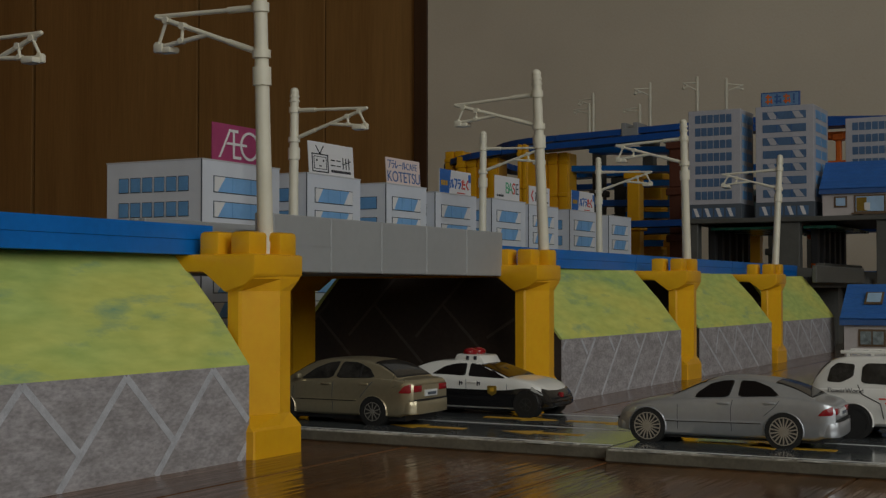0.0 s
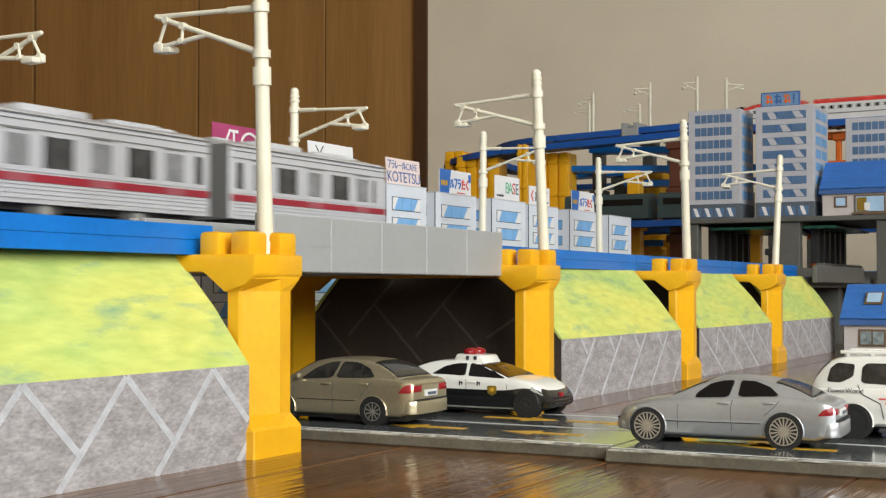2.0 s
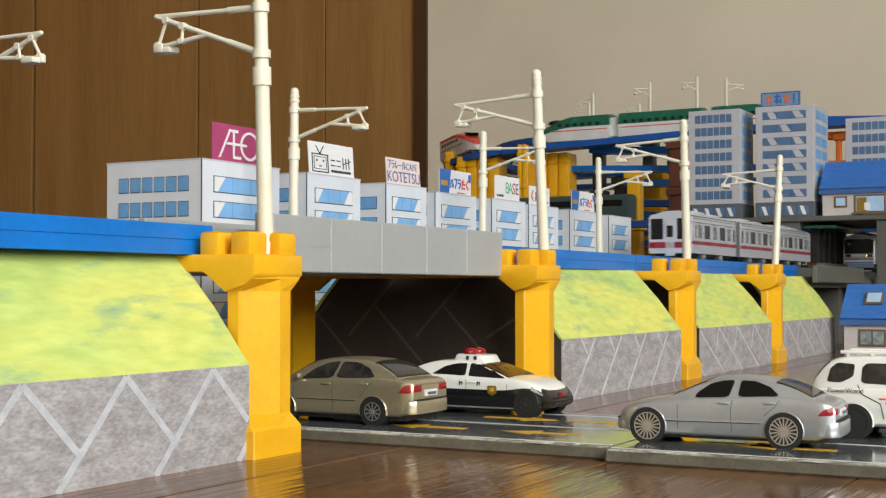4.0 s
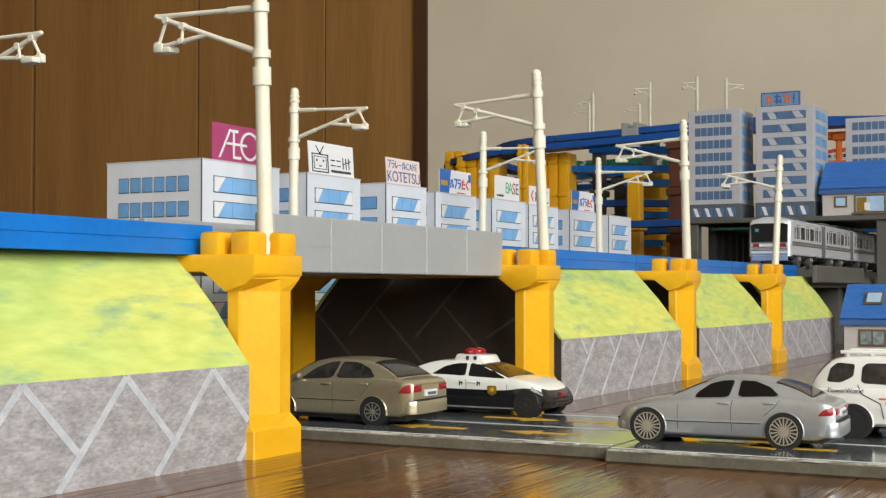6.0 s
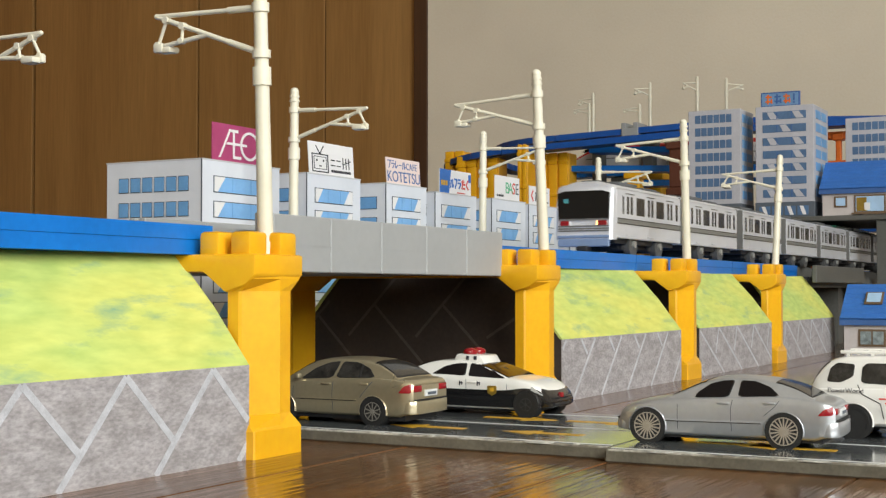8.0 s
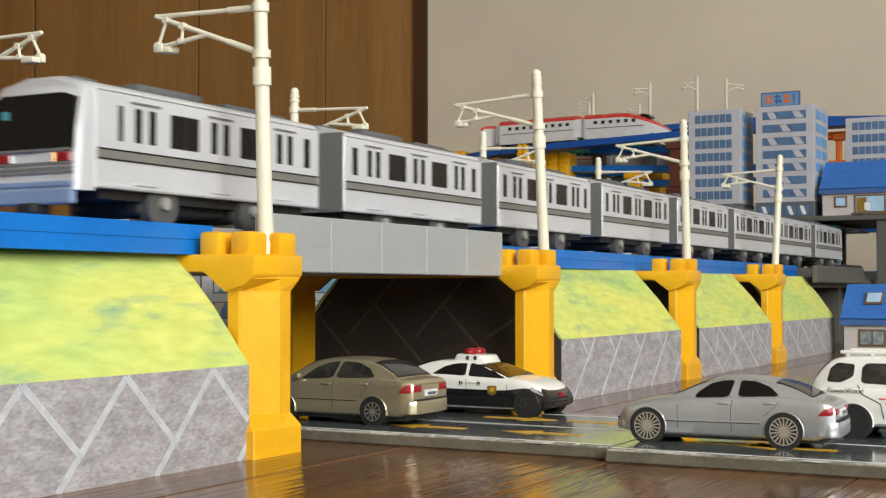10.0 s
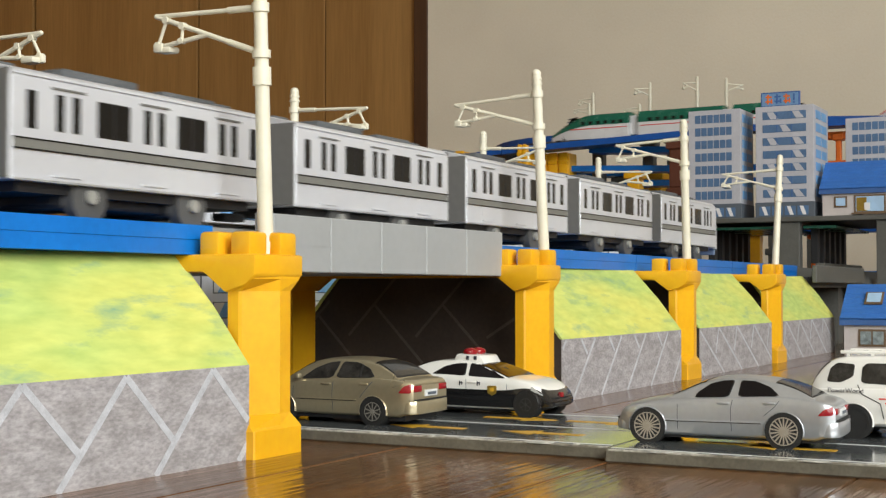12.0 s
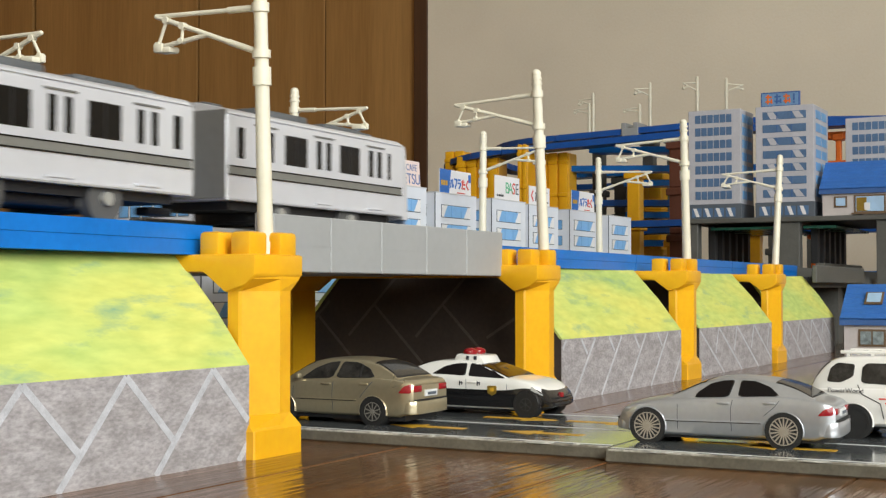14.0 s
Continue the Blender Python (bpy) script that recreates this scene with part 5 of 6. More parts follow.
def curved_track(pts, material):
    t = thing("curved_track", pose(0, 0, 0), "dark blue curved toy track piece", "toy track", "rails of the high loop")
    rings = []
    for i, p in enumerate(pts):
        a, b = Vector(pts[max(0, i - 1)]), Vector(pts[min(len(pts) - 1, i + 1)])
        d = (b - a)
        d.z = 0
        n = Vector((-d.y, d.x, 0)).normalized()
        p = Vector(p)
        z = Vector((0, 0, 1))
        w = 0.019
        rings.append([p - n * w - z * 0.009, p - n * w, p - n * (w - 0.0035), p - n * (w - 0.0035) - z * 0.0035, p + n * (w - 0.0035) - z * 0.0035, p + n * (w - 0.0035), p + n * w, p + n * w - z * 0.009])
    part("rail_body", loft(rings), material, t)
    return t


YC = 0.650
CUR = curve_pts(XU + 0.15, YC, 0.15, 180, 0, ramp_z(YC), 0.236, 18)
ys = [-1.70, -1.05, -0.35, -0.135, 0.08, 0.295, YC]
for a, b in zip(ys, ys[1:]):
    high_track((XU, a, ramp_z(a)), (XU, b, ramp_z(b)), NAVY)
curved_track(CUR, NAVY)
XB = XU + 0.30
XM, YT, ZB, ZM = 1.68, -0.065, 0.236, 0.246
UTURN = curve_pts((XB + XM) / 2, YT, (XB - XM) / 2, 0, -180, ZB, ZM, 10)
YL = 0.62
LEFT = curve_pts((XM + XU) / 2, YL, (XM - XU) / 2, 0, 180, ZM, ramp_z(YL), 12)
for a, b in ((YT, 0.15), (0.15, 0.40), (0.40, YC)):
    high_track((XB, a, ZB), (XB, b, ZB), NAVY)
for a, b in ((YT, 0.15), (0.15, 0.40), (0.40, YL)):
    high_track((XM, a, ZM), (XM, b, ZM), BLUE)
curved_track(UTURN, NAVY)
curved_track(LEFT, NAVY)
# lower decks of the spiral
for x, ya, za, yb, zb, m2 in ((1.58, 0.595, 0.2960, 0.30, 0.3060, NAVY), (1.58, 0.30, 0.3060, -0.25, 0.2800, NAVY), (1.56, 0.530, 0.2725, 0.395, 0.2665, BLUE), (1.55, 0.600, 0.2460, 0.395, 0.2375, BLUE), (1.55, 0.470, 0.2180, 0.395, 0.2165, BLUE), (1.55, 0.525, 0.1905, 0.395, 0.1865, NAVY),
                         (1.57, 0.475, 0.1720, 0.395, 0.1700, BLUE), (1.55, 0.480, 0.1460, 0.395, 0.1465, NAVY), (1.435, 0.60, 0.1510, -0.30, 0.1510, NAVY), (1.435, 1.40, 0.1510, 0.60, 0.1510, NAVY), (1.57, 0.475, 0.1290, 0.395, 0.1280, BLUE), (1.60, 0.66, 0.0800, 0.05, 0.0800, BLUE)):
    high_track((x, ya, za), (x, yb, zb), m2)


def tall_pier(x, y, h, w=0.030, d=0.030, material=None, label="yellow plastic stacked pier block under the high track", fl=0.004):
    p = thing("tall_pier", pose(x, y, 0), label, "bridge pier", "piers of the high loop")
    n = max(1, round(h / 0.066))
    for i in range(n):
        z0, z1 = h * i / n, h * (i + 1) / n
        part("shaft", box(-d / 2, d / 2, -w / 2, w / 2, z0, z1 - 0.0002, 0.0012, 1), material or YELLOW, p)
        part("flange", box(-d / 2 - fl, d / 2 + fl, -w / 2 - fl, w / 2 + fl, z1 - 0.012, z1 - 0.002, 0.0012, 1), material or YELLOW, p)
        for k in (-1, 1) if w > 0.025 else ():
            part("rib", box(-d / 2 - 0.0016, -d / 2, k * w * 0.28 - 0.003, k * w * 0.28 + 0.003, z0 + 0.006, z1 - 0.012), material or YELLOW, p)
    return p


def fan_pier(x, y, h, wdt):
    """A broad ribbed block under the outer curve."""
    p = thing("ribbed_block", pose(x, y, 0), "yellow plastic ribbed pier block under the curve", "bridge pier", "piers of the high loop")
    part("wall", box(0, 0.03, -wdt / 2, wdt / 2, 0, h - 0.001, 0.001, 1), YELLOW, p)
    n = max(2, round(wdt / 0.020))
    for i in range(n):
        a = -wdt / 2 + wdt * (i + 0.08) / n
        part("rib", box(-0.0035, 0.001, a, a + wdt / n * 0.84, 0, h, 0.0016), YELLOW, p, smooth=True)
        for z in (h - 0.012, h - 0.062, h - 0.112):
            part("ledge", box(-0.0052, 0.001, a - 0.0005, a + wdt / n * 0.84 + 0.0005, z - 0.006, z, 0.0012), YELLOW, p, smooth=True)
    return p


fan_pier(XU + 0.03, 0.757, 0.276, 0.036)
fan_pier(XU + 0.004, 0.703, 0.2640, 0.074)
fan_pier(XU - 0.024, 0.612, 0.2745, 0.016)
fan_pier(XU + 0.022, 0.590, 0.2640, 0.070)
tall_pier(XU - 0.008, 0.437, 0.228, 0.019, 0.020)
tall_pier(XU + 0.12, 0.452, 0.236, 0.030, 0.03)
tall_pier(XU + 0.02, 0.385, 0.128, 0.022, 0.02)
for y, x, h in ((0.555, 1.645, 0.286), (0.470, 1.645, 0.292), (0.430, 1.645, 0.294), (0.10, 1.645, 0.285)):
    tall_pier(x, y, h, 0.018, 0.018, DGREY, "grey plastic pier post of the high loop")
tall_pier(XU - 0.012, 0.372, 0.268, 0.018, 0.018, BROWNP, "brown plastic tower post beside the loop")
for y in (0.185, 0.150):
    tall_pier(XU + 0.02, y, 0.272, 0.007, 0.010, ORANGE, "orange plastic trestle pier behind the towers")
for z in (0.262, 0.222, 0.19):
    o = link("trestle_bar", box(XU + 0.013, XU + 0.027, 0.120, 0.200, z, z + 0.010, 0.001, 1), ORANGE)
    tagged(o, "orange plastic cross bar of the trestle", "trestle bar", "bars of the orange trestle")
tall_pier(XU, -0.25, 0.303, 0.03, 0.03)
for y in (0.50, 0.25, 0.0):
    tall_pier(XB, y, ZB - 0.009, 0.02, 0.02, DGREY, "grey plastic pier post of the high loop")
    tall_pier(XM, y + 0.03, ZM - 0.009, 0.02, 0.02, DGREY, "grey plastic pier post of the high loop")
for y in (-0.6, -1.05, -1.5):
    tall_pier(XU, y, ramp_z(y) - 0.009, 0.03, 0.03)
tall_pier(1.52, 0.2665, 0.1325, 0.0145, 0.016, fl=0.0008)
tall_pier(1.52, 0.02, 0.1325, 0.0145, 0.016, fl=0.0008)
high_track((1.52, 0.33, 0.1415), (1.52, -0.05, 0.1415), NAVY)
for y, z, turn, tall in ((0.544, 0.2985, 0, 0.066), (0.5505, 0.2985, 8, 0.049), (0.467, 0.302, 10, 0.040), (0.450, 0.304, 40, 0.070), (0.375, 0.3035, 50, 0.074), (0.330, 0.3055, 205, 0.066)):
    catenary_pole(pose(1.592, y, z - 0.003, 0, 0, turn), tall, 0.72)


curved_track(curve_pts(1.58 + 0.15, 0.595, 0.15, 180, 95, 0.296, 0.292, 10), NAVY)
bm = box(1.558, 1.602, 0.4575, 0.4845, 0.288, 0.3005, 0.0015)
for ya in (0.4575, 0.4765):
    box(1.558, 1.602, ya, ya + 0.008, 0.2995, 0.3085, 0.0012, bm=bm)
br = link("rail_bracket", bm, GREY)
tagged(br, "grey plastic bracket clipped on the upper track", "track bracket")
for y in (-0.25, 0.02, 0.62, 0.95, 1.30):
    tall_pier(1.435, y, 0.142, 0.018, 0.018, DGREY, "grey plastic pier post of the middle deck")


# ---- trains ----
PITCH = 0.1405
CARL = 0.1268
SILVERL = 0.1222


def ring_at(x, w, z0, z1, rad=0.006, lean=0.0):
    pts = [(-w, z0), (-w, z0 + (z1 - z0) * 0.5)]
    for i in range(6):
        a = radians(180 - 90 * i / 5)
        pts.append((-w + rad + rad * math.cos(a), z1 - rad * 0.9 + rad * 0.62 * math.sin(a)))
    pts.append((-w * 0.35, z1))
    full = pts + [(-p[0], p[1]) for p in reversed(pts)]
    return [(x, p[0], p[1]) for p in full]


def commuter_car(kind, cab=0, light=False):
    """A car centred at the origin of its rails, along x. kind 'a': silver with olive band; 'b': silver with red band. cab -1/1: a driver's end on that side."""
    a = kind == "a"
    skin = TSILVER if a else TSTEEL
    length = SILVERL if a else CARL
    c = thing("train_car", pose(0, 0, 0), ("silver toy commuter train car with dark windows and olive band" if a else "silver toy commuter train car with a red band"), "toy train",
              "cars of the silver train" if a else "cars of the red-banded train")
    w, z0, z1 = 0.0185, (0.0112 if kind == "a" else 0.0105), 0.0452
    xs = [-length / 2, -length / 2 + 0.0002, length / 2 - 0.0002, length / 2]
    rings = []
    for i, x in enumerate(xs):
        e = 0.0002 if i in (0, 3) else 0
        rings.append(ring_at(x, w - e, z0 + e, z1 - e))
    body = part("body", loft(rings), skin, c, smooth=True)
    for s in (-1, 1):
        if s != cab:
            part("end_panel", box(s * (length / 2 + 0.0002) - 0.0004, s * (length / 2 + 0.0002) + 0.0004, -w + 0.0003, w - 0.0003, z0 + 0.0006, z1 - 0.0030), TGREY, c, "grey gangway end")
            part("gangway", box(s * (length / 2 + 0.0012) - 0.001, s * (length / 2 + 0.0012) + 0.001, -0.005, 0.005, z0 + 0.003, z1 - 0.009, 0.0004, 1), TGREY, c)
    part("roof_unit", box(-0.030, 0.004, -0.0085, 0.0085, z1 - 0.001, z1 + 0.0020, 0.0009), TROOF if a else skin, c, "roof air conditioner", smooth=True)
    part("roof_unit", box(0.018, 0.046, -0.0075, 0.0075, z1 - 0.001, z1 + 0.0014, 0.0008), TROOF if a else skin, c, smooth=True)
    # sides: windows between three doors, the same from both ends
    zw0, zw1 = (0.0258, 0.0369) if a else (0.0232, 0.0346)
    h = length / 2
    spans = [(0.0060, 0.0102), (0.0348, 0.0497)] if a else [(0.0045, 0.0090), (0.0345, 0.0490)]
    doors = ((0.0227, 0.0033, 0.0017), (h, 0.0033, 0.0017)) if a else ((0.0220, 0.0048, 0.0003), (h, 0.0048, 0.0003))
    for s in (-1, 1):
        def flank(x0, x1, z0f, z1f, out, bevel=0.0):
            lo, hi = sorted((s * (w - 0.0006), s * (w + out)))
            return box(x0, x1, lo, hi, z0f, z1f, bevel, 1)

        for end in (-1, 1):
            for p, q in spans:
                if cab == end and p < 0.02:
                    p, q = 0.0100, 0.0125
                x0, x1 = sorted((end * (h - p), end * (h - q)))
                part("window", flank(x0, x1, zw0, zw1, 0.0002, 0.0003), TDARK if a or x1 - x0 < 0.006 else TSMOKE, body)
                if x1 - x0 > 0.006:
                    for f in ((0.5,) if a else (0.10, 0.90)):
                        xm = x0 + (x1 - x0) * f
                        part("window_post", flank(xm - (0.0003 if a else 0.0013), xm + (0.0003 if a else 0.0013), zw0, zw1, 0.0003), TBLACK, body)
            for d, pane, gap in doors:
                if d == h and end > 0:
                    continue
                xc = end * (h - d)
                door = part("door", flank(xc - 0.0064, xc + 0.0064, z0 + 0.0012, zw1 + 0.0012, 0.00003), skin, body)
                for k in (-1, 1):
                    x0, x1 = sorted((xc + k * gap, xc + k * (gap + pane)))
                    part("door_window", flank(x0, x1, zw0 + 0.0002, zw1 - 0.0002, 0.0003, 0.0002), TDARK if a else TPANE, door)
                part("door_head", flank(xc - 0.0068, xc + 0.0068, zw1 + 0.0012, zw1 + 0.0017, 0.0006), TGREY, door)
                part("door_step", flank(xc - 0.0056, xc + 0.0056, z0 + 0.0016, z0 + 0.0022, 0.0006), skin, door)
                if not a:
                    part("door_band", flank(xc - 0.0058, xc + 0.0058, 0.0180, 0.0208, 0.0005), TREDPALE, door, "worn red band across the door")
        if a:
            part("band", flank(-h + 0.001, h - 0.001, 0.0201, 0.0230, 0.00025), TLINE, body, "olive band with dark edges")
            for z in (0.0198, 0.0228):
                part("band_edge", flank(-h + 0.001, h - 0.001, z, z + 0.00045, 0.00045), TDARK, body)
            part("lower_edge", flank(-h + 0.001, h - 0.001, z0 + 0.0004, z0 + 0.0010, 0.0004), skin, body)
            part("gutter", flank(-h + 0.001, h - 0.001, 0.0408, 0.0411, 0.0003), skin, body)
        else:
            part("band", flank(-h + 0.001, h - 0.001, 0.0180, 0.0208, 0.0004), TRED, body, "deep red band")
            for z in (0.0122, 0.0138, 0.0154, 0.0168, 0.0216, 0.0362, 0.0392, 0.0412):
                part("corrugation", flank(-h + 0.001, h - 0.001, z, z + 0.0004, 0.0003 if z > 0.03 else 0.0004), TGREY if z > 0.03 else skin, body)
    part("roof_walkway", box(-h + 0.004, h - 0.004, -0.0030, 0.0030, z1 - 0.0008, z1 + 0.0006, 0.0003, 1), TROOF if a else skin, c)
    for x in (-0.052, 0.052):
        part("roof_vent", box(x - 0.005, x + 0.005, -0.0060, 0.0060, z1 - 0.001, z1 + 0.0010, 0.0006), TROOF if a else skin, c, smooth=True)
    # underframe, bogies, wheels
    part("underframe", box(-length / 2 + 0.006, length / 2 - 0.006, -w * 0.8, w * 0.8, 0.0082, z0 + 0.001), TBLACK, c)
    part("motor_case", box(-0.036, 0.030, -0.0105, 0.0105, 0.0050, 0.0090, 0.0010), TBLACK, c)
    for bx in (-0.0270, 0.0215):
        part("axle_guard", box(bx - 0.0085, bx + 0.0085, -0.0135, 0.0135, 0.0040, z0, 0.0015), TBLACK, c)
        for s in (-1, 1):
            wo = part("wheel", tube((bx, s * 0.0125, 0.0075), (bx, s * 0.0165, 0.0075), 0.0074, n=32), WHEELG, c, smooth=True)
            part("hub", tube((bx, s * 0.0160, 0.0080), (bx, s * 0.0180, 0.0080), 0.0021, n=18), HUBG, wo, "pale axle cap")
    part("coupler", box(length / 2 - 0.004, length / 2 + 0.009, -0.003, 0.003, 0.0052, 0.0080, 0.0008), TBLACK, c)
    if cab:
        xe = cab * length / 2
        if a:
            # raked nose with one broad black screen over a pale blue skirt
            rings = []
            for f, ins in ((0.0, 0.0), (0.003, 0.00012), (0.0057, 0.0006), (0.0068, 0.0020)):
                rings.append([(xe + cab * (f - (0.0022 * max(0, (p[2] - 0.02) / 0.02) if f else 0)), p[1] * (1 - ins / w), p[2] - ins * 0.6 * (p[2] > 0.03)) for p in ring_at(0, w, z0 - 0.0012, z1)])
            nose = part("nose", loft(rings), skin, c, smooth=True)
            xf = xe + cab * 0.0062
            scr = prism([(-0.0160, 0.0222), (-0.0164, 0.0378), (-0.012, 0.0392), (0.012, 0.0392), (0.0164, 0.0378), (0.0160, 0.0222)], "x", xf - cab * 0.003, xf + cab * 0.0006)
            so = part("windscreen", scr, TDARK, nose, "broad black windscreen")
            part("destination", box(xf + cab * 0.0004 - 0.0003, xf + cab * 0.0004 + 0.0005, 0.0095, 0.0125, 0.0320, 0.0345), TEAL, nose)
            for z, mm in ((0.0218, TGREY), (0.0178, TGREY), (0.0163, TLINE), (0.0150, TGREY)):
                part("nose_band", box(xf - 0.0008, xf + 0.0008, -0.0160, 0.0160, z, z + 0.0008), mm, nose)
            part("skirt", box(xf - 0.0012, xf + 0.0012, -0.0162, 0.0162, 0.0058, 0.0108, 0.0008), TBLUE, nose, "pale blue skirt")
            part("skirt", box(xf - 0.0012, xf + 0.0009, -0.0163, 0.0163, 0.0110, 0.0128, 0.0005), TBLUE, nose)
            for s in (-1, 1):
                part("tail_light", box(xf - 0.001, xf + 0.0010, s * 0.0118 - 0.0030, s * 0.0118 + 0.0030, 0.0184, 0.0214, 0.0004, 1), TAILRED, nose, "red lamp housing")
                part("headlight", box(xf - 0.0008, xf + 0.0013, s * 0.0096 - 0.0014, s * 0.0096 + 0.0014, 0.0184, 0.0213, 0.0004, 1), LAMPON if light and s < 0 else WHITE, nose, "amber headlight")
            part("coupler", box(xf - 0.004, xf + 0.004, -0.0035, 0.0035, 0.0030, 0.0062, 0.0008), TBLACK, nose)
        else:
            xf = xe
            for ya, yb in ((0.0060, 0.0168), (-0.0168, -0.0060)):
                part("windscreen", box(xf - 0.0006, xf + 0.0006, ya, yb, 0.0222, 0.0395, 0.0005, 1), TDARK, c, "black cab window")
            part("cab_door", box(xf - 0.0005, xf + 0.0005, -0.0040, 0.0040, 0.0085, 0.0385), skin, c)
            part("door_window", box(xf - 0.0008, xf + 0.0008, -0.0026, 0.0026, 0.0240, 0.0335), TDARK, c)
            part("nose_band", box(xf - 0.0005, xf + 0.0005, -0.0178, 0.0178, 0.0150, 0.0200), TRED, c, "deep red band")
            for s in (-1, 1):
                part("tail_light", box(xf - 0.0008, xf + 0.0009, s * 0.0145 - 0.0016, s * 0.0145 + 0.0016, 0.0160, 0.0192, 0.0003, 1), TAILRED, c, "red tail lamp")
            part("skirt", box(xf - 0.001, xf + 0.0006, -0.0165, 0.0165, 0.0040, 0.0075, 0.0006), TBLACK, c)
    return c


def express_car(kind, nose=0):
    """A sleek express car; kind 'red': white with red roof; 'green': green over pale grey."""
    r = kind == "red"
    c = thing("express_car", pose(0, 0, 0), "white toy express train car with a red roof" if r else "green and pale grey toy express train car", "toy train", "cars of the red express" if r else "cars of the green express")
    w, z0, z1 = 0.0178, 0.0050, 0.0420
    top, low = (TSHRED, TWHITE) if r else (TGREEN, TWHITE)
    prof = []
    n = 14
    for i in range(n + 1):
        u = i / n
        x = -CARL / 2 + CARL * u
        k = 0.0
        if nose == 1 and u > 0.45:
            k = ((u - 0.45) / 0.55) ** 1.7
        if nose == -1 and u < 0.55:
            k = ((0.55 - u) / 0.55) ** 1.7
        prof.append((x, k))
    split = 0.0345 if r else 0.0250

    def sect(x, k, upper):
        h = z1 - (z1 - 0.0125) * k * 0.92
        wk = w * (1 - 0.55 * k ** 2)
        m = min(split, z0 + (h - z0) * ((split - z0) / (z1 - z0)))
        if upper:
            e = 0.0002
            return [(x, -wk - e, m), (x, -wk * 0.93 - e, m + (h - m) * 0.6), (x, -wk * 0.62, h - 0.0006 + e), (x, 0, h + e), (x, wk * 0.62, h - 0.0006 + e), (x, wk * 0.93 + e, m + (h - m) * 0.6), (x, wk + e, m)]
        return [(x, -wk * 0.94, z0), (x, -wk, z0 + 0.004), (x, -wk, m), (x, 0, m), (x, wk, m), (x, wk, z0 + 0.004), (x, wk * 0.94, z0)]

    body = part("body", loft([sect(x, k, False) for x, k in prof]), low, c, smooth=True)
    part("roof", loft([sect(x, k, True) for x, k in prof]), top, c, "red roof and nose" if r else "dark green upper body", smooth=True)
    part("underframe", box(-CARL / 2 + 0.008, CARL / 2 - 0.008, -w * 0.75, w * 0.75, 0.0015, z0 + 0.001), TBLACK, c)
    for s in (-1, 1):
        for i in range(9):
            x = -0.048 + i * 0.012
            if (nose == 1 and x > 0.012) or (nose == -1 and x < -0.012):
                continue
            part("window", box(x, x + 0.006, min(s * (w - 0.0008), s * (w + 0.0004)), max(s * (w - 0.0008), s * (w + 0.0004)), 0.0262, 0.0310, 0.0004, 1), TDARK, body)
        part("side_line", box(-CARL / 2 + 0.004, CARL / 2 - 0.03 * abs(nose) - 0.004 if nose == 1 else CARL / 2 - 0.004, min(s * (w - 0.0008), s * (w + 0.0003)), max(s * (w - 0.0008), s * (w + 0.0003)), 0.0195, 0.0208) if nose != -1 else
             box(-CARL / 2 + 0.034, CARL / 2 - 0.004, min(s * (w - 0.0008), s * (w + 0.0003)), max(s * (w - 0.0008), s * (w + 0.0003)), 0.0195, 0.0208), TGREY if r else TSHRED, body)
    if nose:
        xx = nose * 0.030
        part("cab_window", prism([(xx - 0.009, 0.0320), (xx + 0.009, 0.0320), (xx + nose * 0.005, 0.0368), (xx - nose * 0.007, 0.0388)], "y", -0.0105, 0.0105, 0.0005), TDARK, c, "black cab window")
    for bx in (-0.036, 0.036):
        for s in (-1, 1):
            part("wheel", tube((bx, s * 0.011, 0.0066), (bx, s * 0.015, 0.0066), 0.0066, n=18), WHEELG, c, smooth=True)
    for s in (-1, 1):
        if s != nose:
            part("gangway", box(s * (CARL / 2 + 0.004) - 0.0045, s * (CARL / 2 + 0.004) + 0.0045, -0.013, 0.013, 0.008, 0.036, 0.001, 1), TWHITE, c)
    return c


RAIL_Z = CAP + 0.0080
SILVER = [commuter_car("a", -1, True)] + [commuter_car("a", 0)]
for i in range(5):
    SILVER.append(copy_thing(SILVER[1], pose(0, 0, 0)))
SILVER.append(commuter_car("a", 1))
REDBAND = [commuter_car("b", 1), commuter_car("b", 0), commuter_car("b", -1)]
REDX = [express_car("red", 1), express_car("red", 0), express_car("red", -1)]
GREENX = [express_car("green", 1), express_car("green", 0), express_car("green", -1)]


def teal_train():
    cars = []
    for i in range(3):
        c = thing("teal_car", pose(0, 0, 0), "dark teal toy train car on the track behind the shops", "toy train", "cars of the teal train")
        part("body", loft([ring_at(x, 0.0185, 0.006, 0.042) for x in (-CARL / 2, CARL / 2)]), TTEAL, c, smooth=True)
        part("window_band", box(-CARL / 2 + 0.008, CARL / 2 - 0.008, -0.0188, 0.0188, 0.0245, 0.0335), TDARK, c)
        part("underframe", box(-CARL / 2 + 0.006, CARL / 2 - 0.006, -0.014, 0.014, 0.0, 0.0065), TBLACK, c)
        cars.append(c)
    return cars


TEALX = teal_train()
BEND_NEAR = curve_pts(1.47, near_y(1.47) - 0.22, 0.22, 90, 0, CAP + 0.0092, CAP + 0.0092, 10)
BEND_FAR = curve_pts(1.47, Y_FAR - 0.30, 0.30, 90, 0, CAP + 0.0092, CAP + 0.0092, 12)
for bend in (BEND_NEAR, BEND_FAR):
    curved_track(bend, BLUE)
    xe, ye = bend[-1][0], bend[-1][1]
    high_track((xe, ye, CAP + 0.0092), (xe, -1.55, CAP + 0.0092), BLUE)
    for y in (ye, -0.5, -0.9, -1.3):
        tall_pier(xe, y, CAP, 0.03, 0.03)


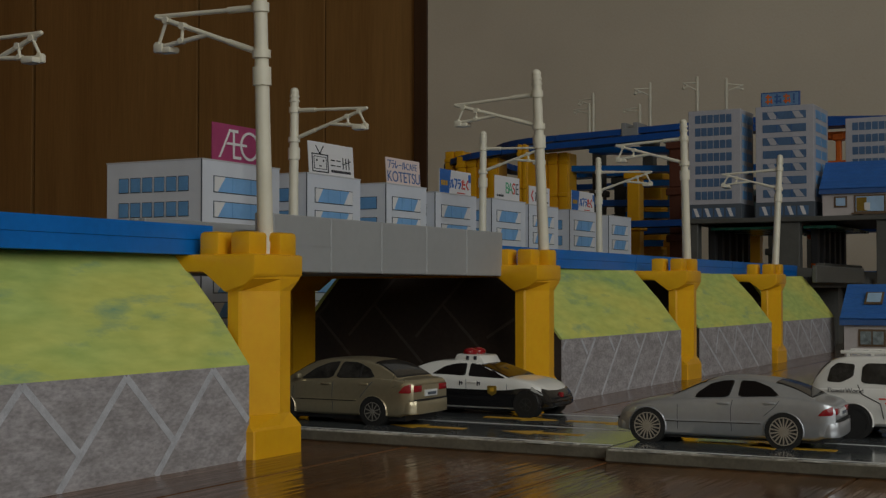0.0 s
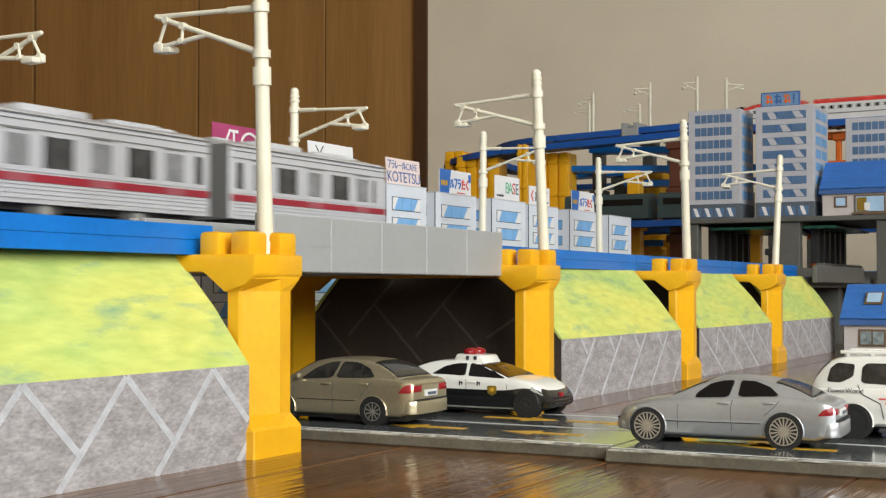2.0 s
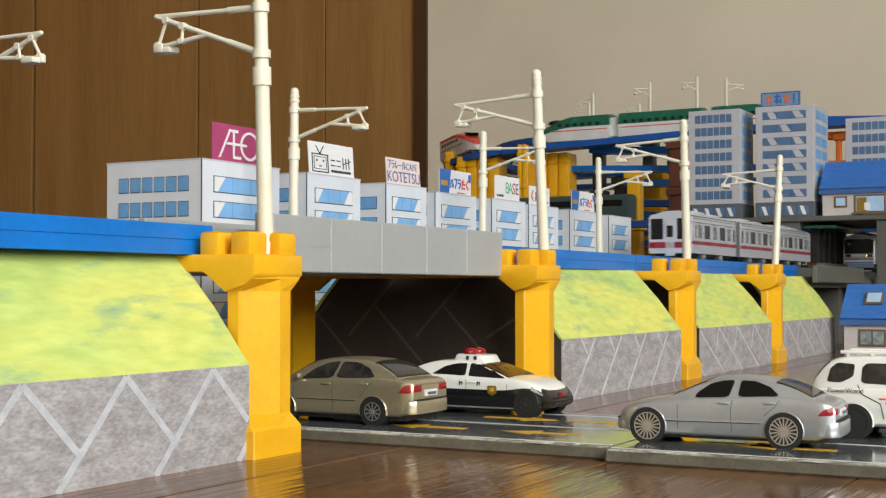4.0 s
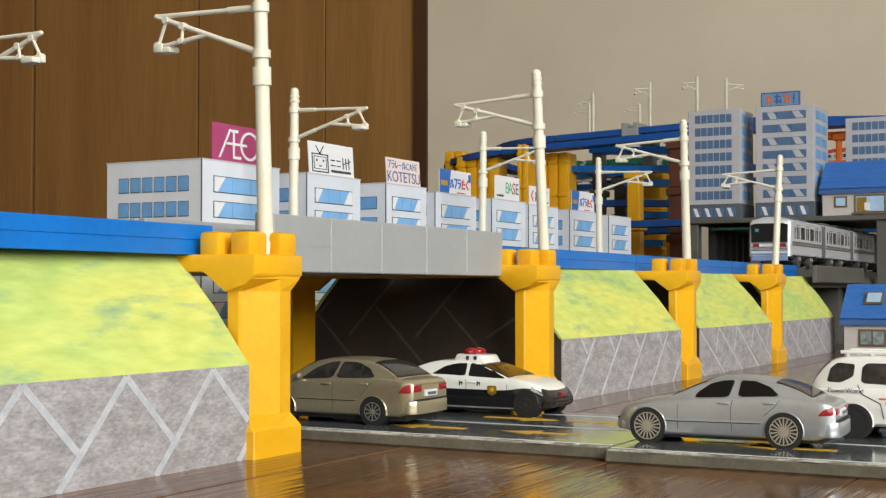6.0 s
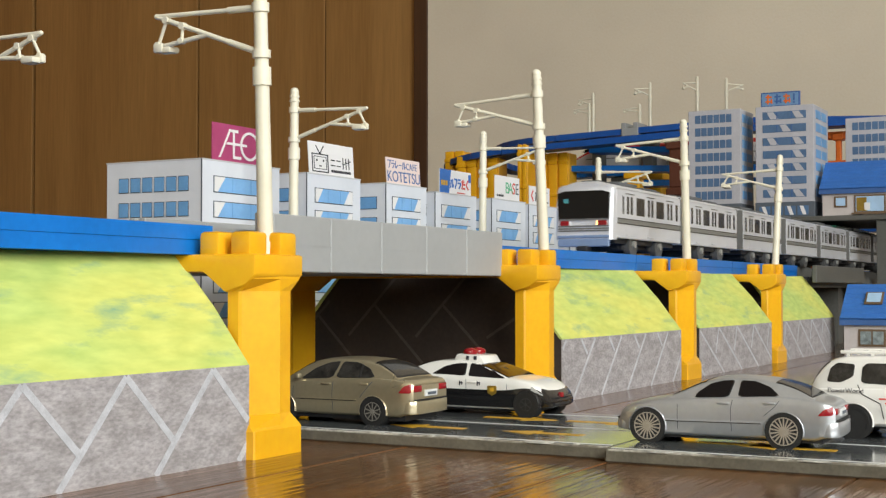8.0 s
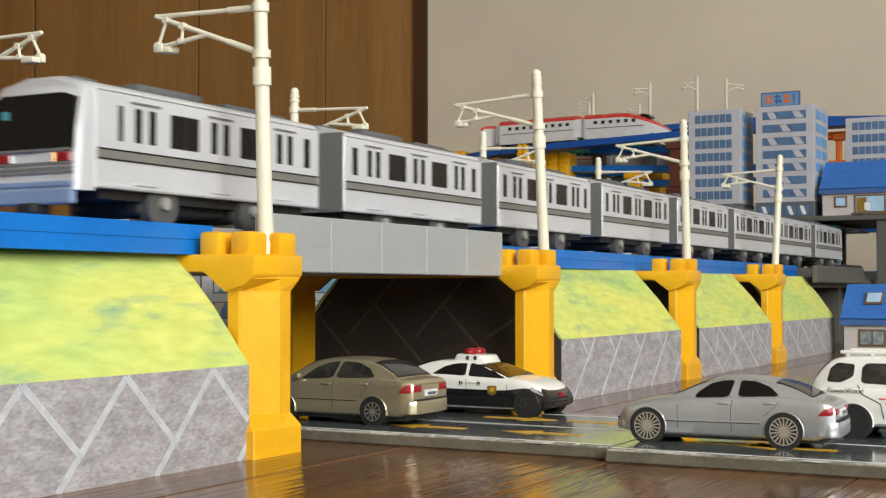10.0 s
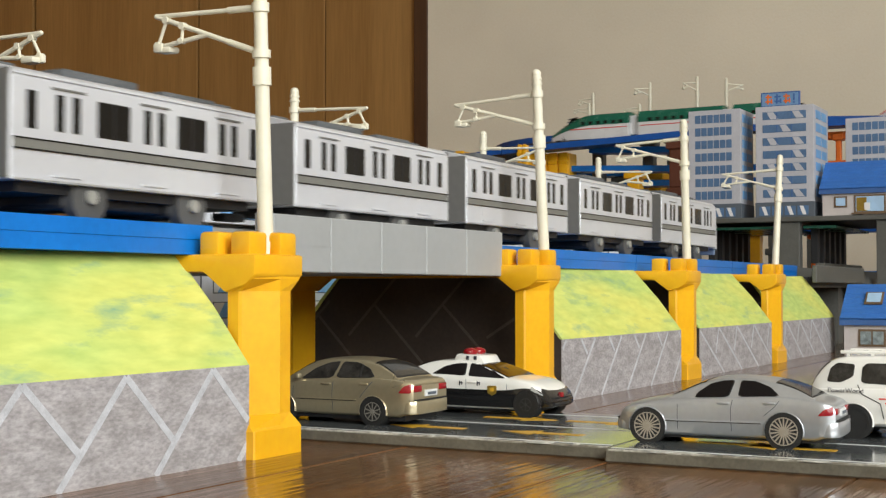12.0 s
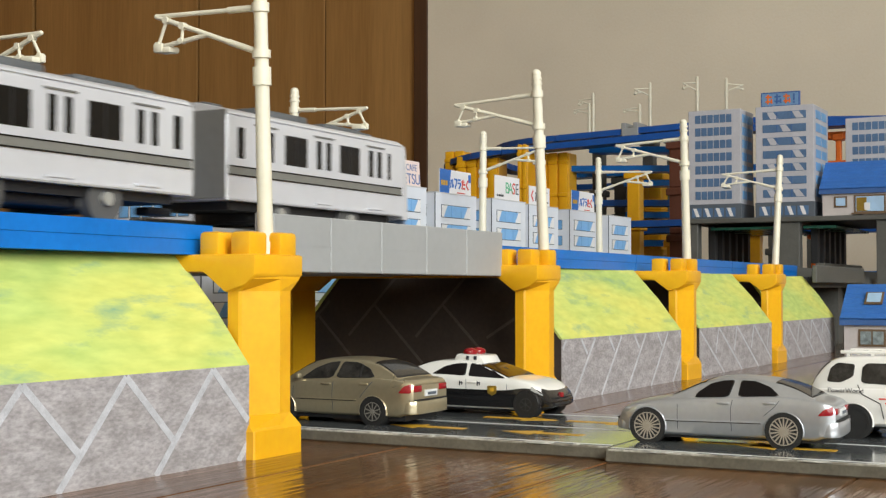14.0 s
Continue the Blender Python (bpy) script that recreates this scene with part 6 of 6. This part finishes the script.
def on_path(pts, s):
    """The point at arc length s of a polyline, carried on straight past both ends."""
    P = [Vector(p) for p in pts]
    for i, (a, b) in enumerate(zip(P, P[1:])):
        L = (b - a).length
        if s <= L or i == len(P) - 2:
            return a + (b - a) * (s / L)
        s -= L


def car_pose(pts, s):
    a, b = on_path(pts, s - 0.035), on_path(pts, s + 0.035)
    d = (b - a).normalized()
    return Matrix.Translation((a + b) / 2) @ d.to_track_quat("X", "Z").to_matrix().to_4x4()


def motions():
    times = [i * 0.1 for i in range(141)]
    # silver train: the front end's place along the near track, coming on
    front = [(0.0, 2.05), (2.75, 1.495), (5.5, 0.924), (6.0, 0.8185), (6.5, 0.7095), (7.0, 0.6005), (7.5, 0.4885), (8.0, 0.3756), (11.0, -0.2925), (12.5, -0.6417), (14.0, -0.9885)]
    near = [(-1.6, near_y(-1.6), RAIL_Z), (1.47, near_y(1.47), RAIL_Z)] + [(p[0], p[1], RAIL_Z) for p in BEND_NEAR[1:]] + [(BEND_NEAR[-1][0], -1.8, RAIL_Z)]
    ft, fx = [f[0] for f in front], [f[1] for f in front]
    for i, c in enumerate(SILVER):
        rows = []
        for t in [0.25 * k for k in range(57)]:
            s = float(np.interp(t, ft, fx)) + 1.6 + SILVERL / 2 + 0.0015 + i * PITCH
            rows.append((t, car_pose(near, s)))
        walk(c, rows)
    # red-banded train: going away on the far track, through the station and round out of sight
    far = [(-1.6, Y_FAR, RAIL_Z), (1.47, Y_FAR, RAIL_Z)] + [(p[0], p[1], RAIL_Z) for p in BEND_FAR[1:]] + [(BEND_FAR[-1][0], -1.8, RAIL_Z)]
    for i, c in enumerate(REDBAND):
        rows = []
        for t in [0.25 * k for k in range(57)]:
            s = min(-0.0141 + (t - 1.5) * 0.4475, 2.9) + 1.6 - CARL / 2 - i * PITCH
            rows.append((t, car_pose(far, s)))
        walk(c, rows)
    # expresses on the high track
    way = [(XU, -2.2, ramp_z(-2.2)), (XU, YC, ramp_z(YC))] + CUR[1:] + UTURN + LEFT + [(XU, -2.2, ramp_z(-2.2))]
    ft = [0.0, 2.2, 3.0, 8.0, 10.5, 14.0]
    fs = [1.756, 2.592, 2.896, 4.909, 5.555, 6.899]
    for cars, lag in ((REDX, 0.0), (GREENX, 1.25)):
        for i, c in enumerate(cars):
            rows = []
            for t in times:
                tt = t - lag
                s = float(np.interp(tt, ft, fs)) if tt > 0 else 1.756 + tt * 0.38
                rows.append((t, car_pose(way, s - CARL / 2 - i * PITCH)))
            walk(c, rows)
    # teal train: slowly along the middle deck, then to rest behind the shops
    for i, c in enumerate(TEALX):
        rows = []
        for t, y in ((0.0, 0.33), (1.4, 0.466), (2.6, 0.580), (5.3, 1.12), (6.2, 1.25), (14.0, 1.25)):
            rows.append((t, pose(1.435, y - CARL / 2 - i * PITCH, 0.1478, 0, 0, 90)))
        walk(c, rows)


motions()
